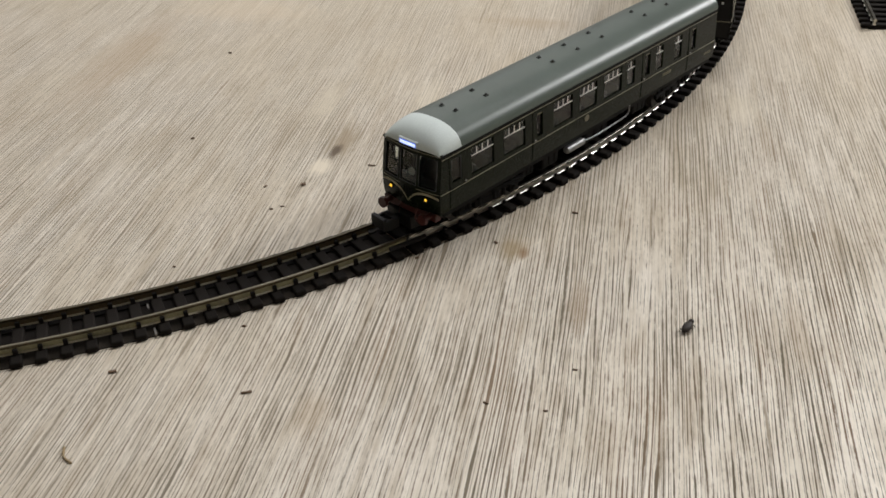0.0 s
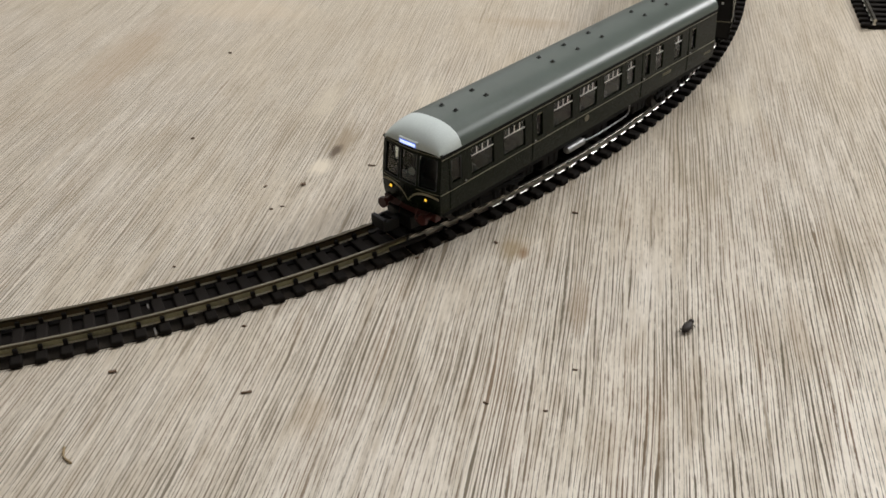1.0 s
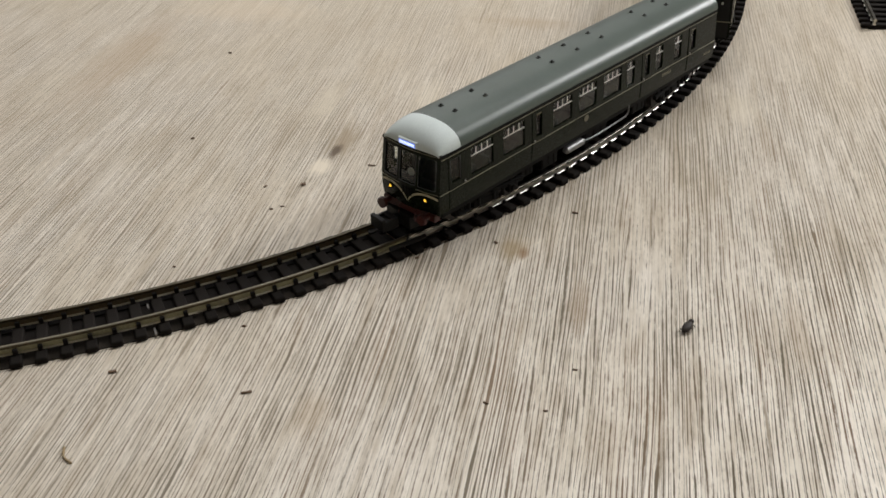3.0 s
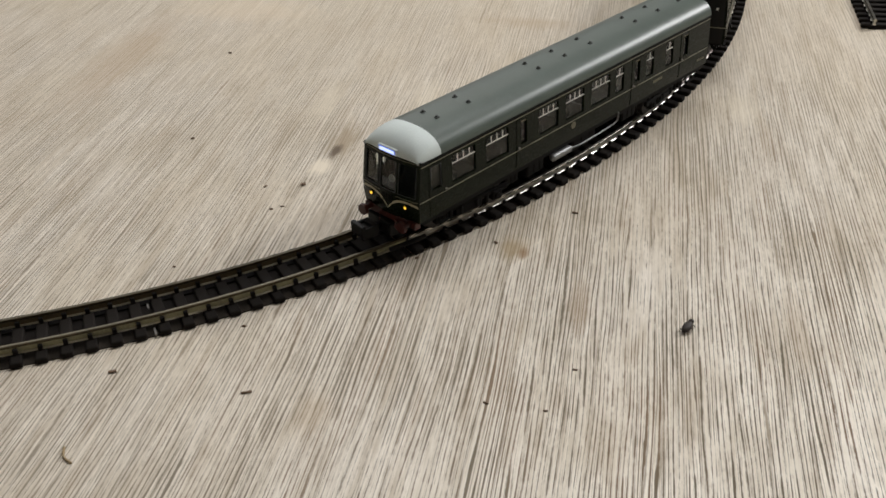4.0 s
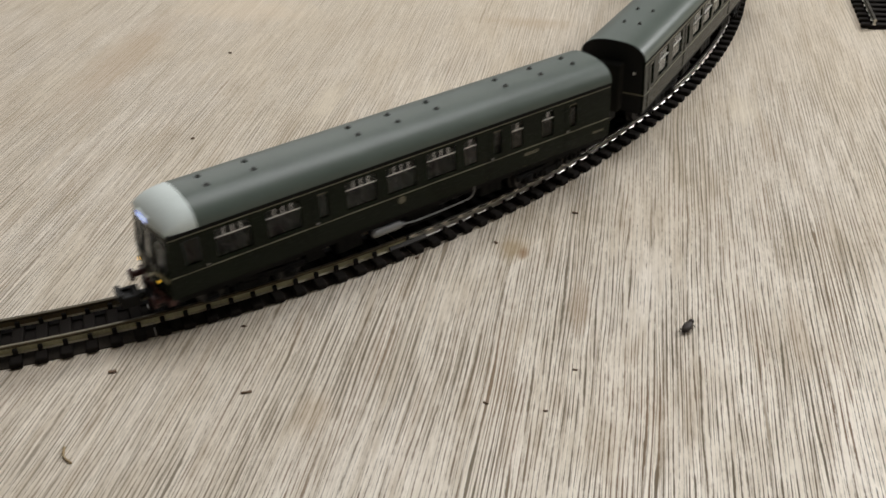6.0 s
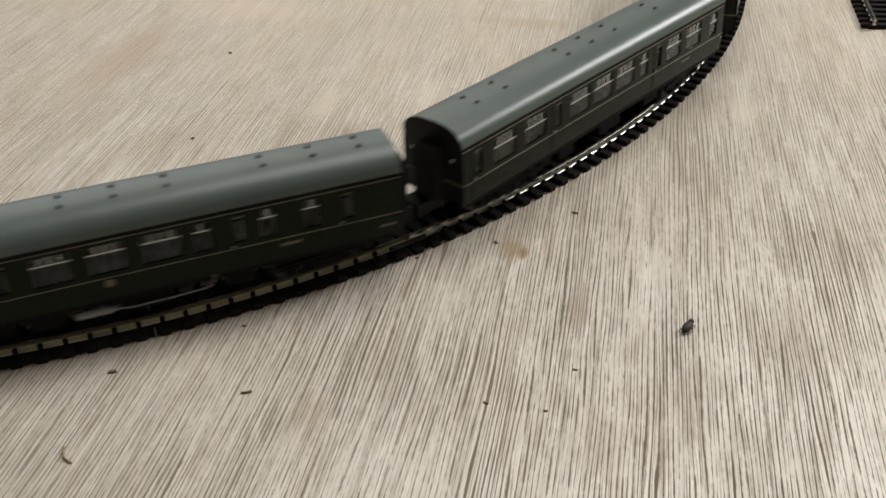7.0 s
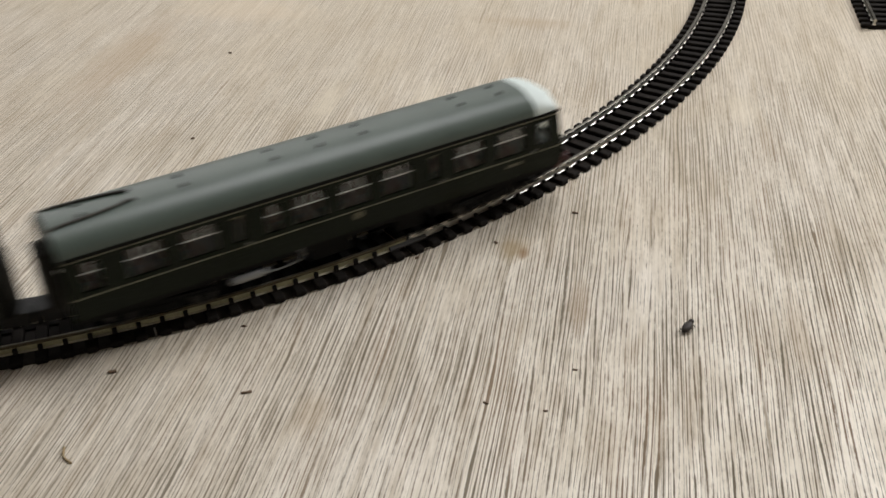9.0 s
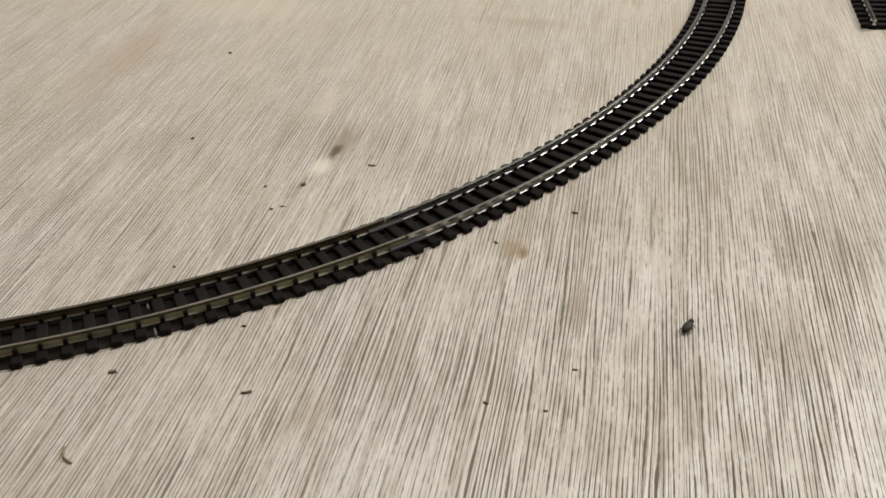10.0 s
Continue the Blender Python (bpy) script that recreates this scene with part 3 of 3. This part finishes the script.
def roof(spec, thing):
    n = 40

    def shell(xs, name, material, label):
        bm = bmesh.new()
        outer = [[bm.verts.new(roof_point(math.pi * k / n, x, spec)) for k in range(n + 1)] for x in xs]
        inner = [[bm.verts.new((p.co.x - (0.5 if i == len(xs) - 1 else 0), p.co.y * 0.93, p.co.z - 0.55)) for p in r] for i, r in enumerate(outer)]
        for A, B, up in ((outer, outer[1:], True), (inner, inner[1:], False)):
            for r0, r1 in zip(A, B):
                for k in range(n):
                    bm.faces.new((r0[k], r0[k + 1], r1[k + 1], r1[k]))
        for i in range(len(xs) - 1):
            for k in (0, n):
                bm.faces.new((outer[i][k], outer[i + 1][k], inner[i + 1][k], inner[i][k]))
        for i in (0, len(xs) - 1):
            for k in range(n):
                bm.faces.new((outer[i][k], outer[i][k + 1], inner[i][k + 1], inner[i][k]))
        return part(name, bm, material, thing, label, 50)

    end = 52.6 if spec["cab"] else HALF + 0.15
    shell(breaks(-HALF - 0.15, end, [], 6.0), "roof", ROOF, "satin grey curved roof")
    if spec["cab"]:
        dome = shell([52.6, 53.6, 54.6, 55.6, 56.6, 57.6, 58.4, 59.0, 59.5, 59.9, 60.2, 60.45, 60.6], "cab_dome", DOME, "pale grey domed cab roof")
        # lit destination box set into the dome
        bm = bmesh.new()
        box(bm, 57.4, 60.72, -2.9, 2.9, 22.3, 23.85, 0.2)
        sign = part("destination_box", bm, DOME, thing, "pale box with lit blue-white blind")
        bm = bmesh.new()
        box(bm, 60.6, 60.78, -2.5, 2.5, 22.5, 23.6)
        part("blind", bm, BLINDBACK, sign)
        bm = bmesh.new()
        for i, (a, b) in enumerate(((-2.3, -1.2), (-1.05, -0.3), (-0.15, 0.9), (1.0, 1.6), (1.72, 2.3))):
            box(bm, 60.7, 60.86, a, b, 22.68 + 0.05 * (i % 2), 23.4)
        part("blind_lettering", bm, BLIND, sign, "glowing white bars")
    for x in (46.7, 35.9, 10.0, -0.6, -11.4, -31.8, -42.8, -53.2):
        for y in (2.2, -2.2):
            bm = bmesh.new()
            zt = roof_height(y)
            box(bm, x - 0.55, x + 0.55, y - 0.45, y + 0.45, zt - 0.15, zt + 0.22, 0.1)
            rod(bm, (x, y, zt + 0.1), (x, y, zt + 0.55), 0.42, 0.3, 8)
            part("roof_vent", bm, VENT, thing, "small dark roof ventilator")
    # gutters
    for sy in (1, -1):
        bm = bmesh.new()
        box(bm, -HALF, (HALF - 0.9) if spec["cab"] else HALF, sy * 9.12 - 0.14, sy * 9.12 + 0.14, 21.25, 21.85)
        part("gutter", bm, UNDER, thing, "thin black gutter")


def roof_height(y):
    best = 21.7
    for k in range(200):
        p = roof_point(math.pi * k / 200, 0, dict(cab=False))
        if abs(p[1] - y) < 0.2:
            best = max(best, p[2])
    return best


def ends(spec, thing):
    def flat_end(x, sgn):
        bm = bmesh.new()
        ring = [(wall_y(z) - 0.05, z) for z in (7.0, 9, 11, 13, 16, 19, 21.2)]
        top = [roof_point(math.pi * k / 16, 0, dict(cab=False))[1:] for k in range(1, 16)]
        pts = ring + [(y * 0.97, z - 0.2) for y, z in top] + [(-y, z) for y, z in ring[::-1]]
        a = [bm.verts.new((x, y, z)) for y, z in pts]
        b = [bm.verts.new((x - sgn * 0.9, y, z)) for y, z in pts]
        bm.faces.new(a)
        bm.faces.new(b[::-1])
        for i in range(len(a)):
            bm.faces.new((a[i], a[(i + 1) % len(a)], b[(i + 1) % len(a)], b[i]))
        part("end_wall", bm, BLACK, thing, "dark end wall")
        bm = bmesh.new()
        box(bm, x, x + sgn * 3.25, -2.9, 2.9, 7.9, 20.6)
        gangway = part("gangway", bm, SOOT, thing, "dull black corridor connection")
        for i in range(7):
            bm = bmesh.new()
            box(bm, x + sgn * 0.47 * i, x + sgn * (0.47 * i + 0.32), -3.3, 3.3, 7.6, 21.0, 0.12)
            part("rib", bm, SOOT, gangway)
        bm = bmesh.new()
        box(bm, x, x + sgn * 0.08, -wall_y(12.2) + 0.2, -3.4, 12.05, 12.35)
        box(bm, x, x + sgn * 0.08, 3.4, wall_y(12.2) - 0.2, 12.05, 12.35)
        part("end_line", bm, CREAM, thing, "thin cream painted line")
        for y in (-6.2, 6.2):
            bm = bmesh.new()
            box(bm, x, x + sgn * 0.5, y - 0.35, y + 0.35, 17.8, 18.5, 0.08)
            part("lamp_bracket", bm, TRIM, thing)

    if spec["cab"]:
        cab_front(thing)
    else:
        flat_end(HALF, 1)
    flat_end(-HALF, -1)
    if spec.get("pipes"):
        for y in (-3.6, 3.6):
            bm = bmesh.new()
            zt = roof_height(y)
            xe = -HALF
            tube(bm, [(xe + 17, y * 0.55, zt + 0.5), (xe + 14, y * 0.8, zt + 0.35), (xe + 9, y, zt + 0.3), (xe + 2, y * 1.15, zt + 0.1), (xe - 0.4, y * 1.25, zt - 0.5), (xe - 0.9, y * 1.3, zt - 1.8), (xe - 0.9, y * 1.3, 15), (xe - 0.9, y * 1.3, 8)], 0.36)
            part("exhaust_stack_pipe", bm, PIPE, thing, "dark exhaust pipe over the roof end", 40)


def coupling(thing, x, sgn, long=False):
    bm = bmesh.new()
    box(bm, x - sgn * 12, x + sgn * 3.2, -0.9, 0.9, 2.6, 3.8, 0.15)
    box(bm, x + sgn * 3.0, x + sgn * 4.6, -2.4, 2.4, 1.9, 4.6, 0.25)
    if long:
        box(bm, x + sgn * 4.2, x + sgn * 7.4, -2.4, -1.5, 1.9, 4.6, 0.2)
        box(bm, x + sgn * 4.2, x + sgn * 7.4, 1.5, 2.4, 1.9, 4.6, 0.2)
        box(bm, x + sgn * 6.6, x + sgn * 7.8, -2.4, 2.4, 2.4, 5.4, 0.25)
        box(bm, x + sgn * 4.2, x + sgn * 6.8, -1.6, 1.6, 1.9, 4.0, 0.1)
        box(bm, x - sgn * 6.0, x + sgn * 1.5, -4.6, 4.6, 1.4, 4.9, 0.3)
    if not long:
        box(bm, x - sgn * 3.0, x + sgn * 5.4, -3.0, 3.0, 3.2, 6.3, 0.2)
    part("coupling", bm, BLACK, thing, "black plastic coupling hook")


def cab_front(thing):
    panes = [(-8.1, -3.35), (-2.55, 2.55), (3.35, 8.1)]
    ys = breaks(-9.0, 9.0, [c for p in panes for c in p], 1.3)
    zs = breaks(6.8, 22.0, [13.2, 20.7], 1.2)

    def solid(y, z):
        return not (13.2 < z < 20.7 and any(a < y < b for a, b in panes))

    bm = bmesh.new()
    pierced(bm, ys, zs, solid, lambda y, z: (face_x(y, z), y * (wall_y(z) / 9.0) * 0.995, z), lambda y, z: (face_x(y, z) - 0.7, y * (wall_y(z) / 9.0) * 0.97, z))
    part("cab_front", bm, GREEN, thing, "dark green bowed cab front", 40)
    for a, b in panes:
        bm = bmesh.new()
        pts = breaks(a, b, [], 1.4)
        pierced(bm, pts, [13.2, 17, 20.7], lambda y, z: True, lambda y, z: (face_x(y, z) - 0.25, y, z), lambda y, z: (face_x(y, z) - 0.4, y, z))
        pane = part("windscreen", bm, GLASS, thing, "clear windscreen pane", 40)
        # thin pale rim
        bm = bmesh.new()
        for y in (a, b):
            tube(bm, [(face_x(y, z) + 0.02, y, z) for z in (13.2, 15, 17, 19, 20.7)], 0.09, 6)
        tube(bm, [(face_x(y, 13.2) + 0.02, y, 13.2) for y in pts], 0.09, 6)
        part("windscreen_rim", bm, INNER, pane)
    for y0, y1 in ((-5.6, -4.0), (5.6, 4.2)):
        bm = bmesh.new()
        tube(bm, [(face_x(y0, 20.6) + 0.25, y0, 20.6), (face_x(y0, 18.8) + 0.3, (y0 + y1) / 2, 18.8), (face_x(y1, 17.2) + 0.2, y1, 17.0)], 0.12, 6)
        part("wiper", bm, UNDER, thing, "thin black wiper")

    # cream whisker lines sweep up from the middle to both corners
    for sy in (1, -1):
        bm = bmesh.new()
        rows = []
        for i in range(21):
            y = 0.15 + 8.75 * i / 20
            z = 8.3 + 3.6 * (1 - math.exp(-y / 1.9)) - (0.0 if y < 4 else 0.03 * (y - 4) ** 2)
            h = 0.3
            rows.append([bm.verts.new((face_x(y, z + dz) + 0.06, sy * y, z + dz)) for dz in (-h, h)])
        for r0, r1 in zip(rows, rows[1:]):
            bm.faces.new((r0[0], r1[0], r1[1], r0[1]))
        r = bmesh.ops.solidify(bm, geom=bm.faces[:], thickness=0.06)
        part("whisker_line", bm, WHISKER, thing, "cream painted whisker line")
        bm = bmesh.new()
        tube(bm, [(face_x(y, 12.35) + 0.03, sy * y, 12.35) for y in (2.7, 4, 5.5, 7, 8.2, 8.9)], 0.11, 6)
        part("front_line", bm, CREAM, thing, "thin cream painted line")
        bm = bmesh.new()
        y = 5.6 * sy
        rod(bm, (face_x(5.6, 10.4) - 0.3, y, 10.4), (face_x(5.6, 10.4) + 0.35, y, 10.4), 0.75, 0.7, 16)
        bezel = part("lamp_bezel", bm, GREEN, thing)
        bm = bmesh.new()
        xf = face_x(5.6, 10.4) + 0.3
        rod(bm, (xf, y, 10.4), (xf + 0.15, y, 10.4), 0.42, 0.34, 16)
        red = FLIP[0]
        part("marker_lamp", bm, LAMP_R if red else LAMP_Y, bezel, "lit red tail lamp" if red else "lit yellow marker lamp")
        # buffers
        bm = bmesh.new()
        rod(bm, (60.5, 6.4 * sy, 6.5), (63.2, 6.4 * sy, 6.5), 0.75, 0.65)
        rod(bm, (63.2, 6.4 * sy, 6.5), (64.0, 6.4 * sy, 6.5), 1.45, 1.35, 18)
        part("buffer", bm, RED, thing, "dark red round buffer", 40)
        # tall grab rails and hoses
        bm = bmesh.new()
        tube(bm, [(60.8, 2.6 * sy, 7.0), (61.9, 2.6 * sy, 6.4), (62.0, 2.6 * sy, 4.6), (61.4, 2.4 * sy, 3.6)], 0.28, 8)
        part("brake_hose", bm, RED, thing, "red brake hose")
    bm = bmesh.new()
    tube(bm, [(face_x(y, 21.55) + 0.04, y, 21.55) for y in (-8.9, -7.5, -5, -2.5, 0, 2.5, 5, 7.5, 8.9)], 0.10, 6)
    part("front_cantrail_line", bm, CREAM, thing, "thin cream painted line")
    for y in (-1.3, -0.45, 0.45, 1.3):
        bm = bmesh.new()
        box(bm, face_x(0, 11.2) - 0.1, face_x(0, 11.2) + 0.22, y - 0.13, y + 0.13, 10.2, 12.2, 0.05)
        part("front_jumper", bm, UNDER, thing)
    bm = bmesh.new()
    box(bm, 59.4, 61.2, -8.4, 8.4, 5.2, 7.1, 0.2)
    part("buffer_beam", bm, RED, thing, "worn dark red buffer beam")
    bm = bmesh.new()
    rod(bm, (58.0, -1.6, 14.2), (58.4, -1.6, 14.2), 0.95, 0.95, 16)
    part("handwheel", bm, TRIM, thing, "pale cab handwheel")


def inside(spec, thing):
    bm = bmesh.new()
    box(bm, -HALF + 1, HALF - 1.5, -8.4, 8.4, 7.4, 8.4)
    part("cabin_floor", bm, INNER, thing)
    front = 47 if spec["cab"] else 54
    x = front
    while x > -54:
        near_door = any(a - 1.5 < x < b + 1.5 for a, b in spec["doors"])
        if not near_door:
            for sy in (1, -1):
                bm = bmesh.new()
                box(bm, x - 1.6, x + 1.6, sy * 2.2, sy * 8.2, 8.4, 10.6, 0.3)
                box(bm, x - 0.5, x + 0.5, sy * 2.2, sy * 8.2, 10.4, 14.6, 0.35)
                part("passenger_seat", bm, SEAT_RED if FLIP[0] else SEAT, thing, "dull red moulded seat" if FLIP[0] else "grey moulded seat")
        x -= 5.3
    if spec["cab"]:
        bm = bmesh.new()
        box(bm, 50.4, 51.0, -8.4, 8.4, 8.4, 21.0)
        part("cab_bulkhead", bm, INNER, thing)
        bm = bmesh.new()
        box(bm, 57.0, 60.0, -7.8, 7.8, 8.4, 13.0, 0.3)
        part("cab_desk", bm, INNER, thing)


def underframe(spec, thing):
    bm = bmesh.new()
    box(bm, -HALF + 0.8, HALF - 1.2, -8.3, 8.3, 6.2, 7.3)
    for sy in (1, -1):
        box(bm, -HALF + 1.0, HALF - 1.5, sy * 8.3, sy * 8.6, 5.6, 7.2)
    part("solebar", bm, UNDER, thing, "black underframe")
    for sy in (1, -1):
        for a, b, z0, dy in ((24, 29, 2.6, 6.5), (14.2, 21, 2.0, 6.8), (-8, 2.5, 1.8, 6.6), (-26, -19.5, 2.6, 6.9)):
            bm = bmesh.new()
            box(bm, a, b, sy * 2.0, sy * (dy + 1.2), z0, 6.2, 0.3)
            for k in range(3):
                xa = a + (b - a) * (k + 0.2) / 3
                box(bm, xa, xa + (b - a) * 0.2, sy * (dy + 1.1), sy * (dy + 1.35), z0 + 0.5, 5.6, 0.05)
            part("equipment_box", bm, UNDER, thing, "black underfloor equipment box")
        for x in (52, 33, -33, -52):
            bm = bmesh.new()
            box(bm, x - 1.6, x + 1.6, sy * 8.5, sy * 9.3, 3.9, 4.25)
            box(bm, x - 1.4, x - 1.1, sy * 8.3, sy * 8.6, 4.1, 6.2)
            box(bm, x + 1.1, x + 1.4, sy * 8.3, sy * 8.6, 4.1, 6.2)
            part("footstep", bm, UNDER, thing, "thin black footstep")
        if spec["cab"]:
            y = sy * 8.7
            a, b = spec.get("silencer", (11.6, 4.6))
            end = spec.get("pipe_end", -17.1)
            bm = bmesh.new()
            rod(bm, (a + 0.6, y, 4.2), (a, y, 4.2), 0.5, 1.0, 16)
            rod(bm, (a, y, 4.2), (b, y, 4.2), 1.0, 1.0, 16)
            rod(bm, (b, y, 4.2), (b - 0.8, y, 4.2), 1.0, 0.4, 16)
            part("silencer", bm, SILVER, thing, "bright silver exhaust silencer", 40)
            start, d = (b - 0.6, -1) if end < b else (a + 0.5, 1)
            run = abs(end - start)
            bm = bmesh.new()
            tube(bm, [(start + d * u * run, y, z) for u, z in ((0, 4.0), (0.19, 3.5), (0.57, 3.6), (0.91, 3.9), (0.976, 4.4), (1, 5.4), (1, 7.4))], 0.23)
            part("exhaust_pipe", bm, SILVER, thing, "bright silver exhaust pipe", 40)


def bogie(thing, x, leads):
    holder = new("bogie")
    holder.parent = thing
    holder.location = (x * MM, 0, 0)
    tagged(holder, "black four-wheeled bogie")
    for sy in (1, -1):
        bm = bmesh.new()
        y = sy * 7.2
        box(bm, -12.4, 12.4, y - 0.5, y + 0.5, 3.6, 4.9, 0.15)
        box(bm, -4.0, 4.0, y - 0.7, y + 0.7, 1.9, 3.8, 0.2)
        for xa in (-8.75, 8.75):
            box(bm, xa - 1.5, xa + 1.5, y - 0.8, y + 0.9, 2.0, 4.4, 0.25)
            rod(bm, (xa, y + sy * 0.8, 3.1), (xa, y + sy * 1.3, 3.1), 0.85, 0.7, 12)
        for xa in (-5.6, 5.6, -2.4, 2.4):
            rod(bm, (xa, y + sy * 0.4, 2.2), (xa, y + sy * 0.4, 4.2), 0.6, 0.6, 8)
        part("side_frame", bm, UNDER, holder, "black moulded bogie side frame")
    coupling(holder, math.copysign(19.6 if leads else 19.1, x), math.copysign(1, x), leads)
    bm = bmesh.new()
    box(bm, -3, 3, -7.0, 7.0, 3.0, 6.2)
    part("bolster", bm, UNDER, holder)
    for xa in (-8.75, 8.75):
        bm = bmesh.new()
        rod(bm, (xa, -6.4, 3.05), (xa, 6.4, 3.05), 0.7)
        for sy in (1, -1):
            rod(bm, (xa, sy * 3.9, 3.05), (xa, sy * 4.4, 3.05), 3.6, 3.6, 28)
            rod(bm, (xa, sy * 4.4, 3.05), (xa, sy * 5.9, 3.05), 3.05, 3.05, 28)
        part("wheelset", bm, STEEL, holder, "dark metal wheelset", 40)


front_car = car(CAB_CAR, "leading_railcar", "dark green model railcar, pale cab dome, yellow lamps, on track", False)
middle_car = car(dict(MID_CAR, pipes=True, bar=17.4), "middle_railcar", "dark green cabless model railcar with grey roof on track", False)
rear_car = car(END_CAR, "trailing_railcar", "dark green model railcar, pale cab dome, red lamps, on track", True)


# ---- loose bits on the board ----
def crumb(x, y, length, width, turn, name="wood_crumb", label="small dark brown splinter on the board", bend=0.0, material=None):
    bm = bmesh.new()
    pts = []
    for i in range(5):
        u = i / 4 - 0.5
        pts.append((u * length, bend * (u * u * 4 - 0.5) + random.uniform(-0.06, 0.06), width * 0.45))
    tube(bm, pts, width / 2, 7)
    for v in bm.verts:
        v.co += Vector((random.uniform(-1, 1), random.uniform(-1, 1), random.uniform(-0.5, 0.5))) * width * 0.18
        v.co.z = max(0.0, v.co.z * 0.8)
    ob = new(name, mesh_of(name, bm, material or CRUMB))
    ob.matrix_basis = pose(x * MM, y * MM, 0, 0, 0, turn)
    return tagged(ob, label, "splinter", "splinters on the board")


for row in ((33.2, 223.1, 1.5, 0.5, -20), (-36.3, 242.6, 1.2, 0.9, 10), (-39.8, 159.0, 2.0, 0.55, 12), (-70.0, 336.6, 0.9, 0.8, 0),
            (-18.6, 252.0, 2.2, 0.5, -10), (-71.1, 272.5, 1.1, 0.6, 15), (-46.3, 242.4, 1.0, 0.55, 70), (-43.4, 230.5, 0.8, 0.5, 0),
            (-40.7, 231.7, 1.1, 0.35, -5), (-63.1, 205.3, 0.7, 0.45, 0), (-68.2, 167.0, 1.5, 0.7, 10), (-43.3, 181.0, 0.8, 0.5, -15),
            (-6.2, 205.2, 0.8, 0.6, 30), (7.2, 153.4, 1.1, 0.4, -35), (18.4, 150.5, 0.8, 0.4, -10), (25.6, 162.4, 1.0, 0.4, -10),
            (12.7, 210.7, 0.9, 0.6, -60)):
    crumb(*row)
crumb(-71.0, 142.9, 5.0, 0.55, -60, "curled_shaving", "small curled brown wood shaving on the board", 0.7, SHAVING)
crumb(-170.3, 402.5, 5.0, 1.8, 10, "wood_crumb", "dark crumb lying far off on the board")


def beetle():
    thing = empty("dead_beetle", "tiny dark brown dead beetle on the board", "insect")
    bm = bmesh.new()
    ball(bm, (0, 0, 0.55), 0.62, 2.2, 1.0, 0.85, 16)
    part("body", bm, BUG, thing, "", 60)
    bm = bmesh.new()
    ball(bm, (1.35, 0, 0.6), 0.42, 1.0, 1.0, 0.9, 12)
    part("head", bm, BUG, thing, "", 60)
    for sx, sy in ((0.9, 1), (0.9, -1), (0.1, 1), (0.1, -1), (-0.8, 1), (-0.8, -1)):
        bm = bmesh.new()
        tube(bm, [(sx, sy * 0.4, 0.4), (sx + 0.12, sy * 0.62, 0.35), (sx + 0.1, sy * 0.8, 0.05)], 0.05, 5)
        part("leg", bm, BUG, thing)
    thing.matrix_basis = pose(0.0505, 0.1742, 0, 0, 0, 54) @ Matrix.Scale(1.5, 4)


beetle()


# ---- movement ----
GAIN = (5.63135791, -3.74346848, 2.45258395, -0.558942202, 0.0598267452, -0.00250697713)

# small unevenness of the run, in millimetres
SLIP_T = (5.0, 5.5, 5.6, 6.2, 6.8, 7.0, 7.2, 7.4, 7.5, 7.6, 7.8, 8.0, 8.5, 9.0, 9.2, 9.5)
SLIP = (0.0, -0.2, -0.4, -0.3, -0.2, -0.6, -1.3, -2.3, -2.5, -2.3, -1.0, -0.2, -0.9, -0.6, -1.4, -3.1)


def train_s(t):
    """Millimetres along the track of the leading car's middle: it stands, then gathers speed."""
    u = max(0.0, t - 2.8)
    return 25.87 - sum(c * u ** (k + 2) for k, c in enumerate(GAIN)) + float(np.interp(t, SLIP_T, SLIP))


PITCH = (0.0, 132.3, 264.2)
PIVOT = 41.2


def car_pose(s):
    fx, fy, _ = line(s - PIVOT)
    bx, by, _ = line(s + PIVOT)
    return (fx + bx) / 2, (fy + by) / 2, math.atan2(fy - by, fx - bx)


def motions():
    times = [0.0, 2.7] + [2.8 + 0.1 * k for k in range(73)]
    for i, thing in enumerate((front_car, middle_car, rear_car)):
        rows = []
        for t in times:
            x, y, a = car_pose(train_s(t) + PITCH[i])
            rows.append((t, pose(x * MM, y * MM, RAIL_TOP * MM, 0, 0, math.degrees(a))))
        walk(thing, rows)
        for b in [c for c in thing.children if c.name.startswith("bogie")]:
            off = b.location.x / MM
            turns = []
            for t in [0.0, 2.8] + [3.0 + 0.5 * k for k in range(15)]:
                s = train_s(t) + PITCH[i]
                _, _, a = car_pose(s)
                _, _, n = line(s - off)
                d = (n - math.pi / 2 - a + math.pi) % (2 * math.pi) - math.pi
                turns.append((t, pose(off * MM, 0, 0, 0, 0, math.degrees(d))))
            walk(b, turns)


motions()
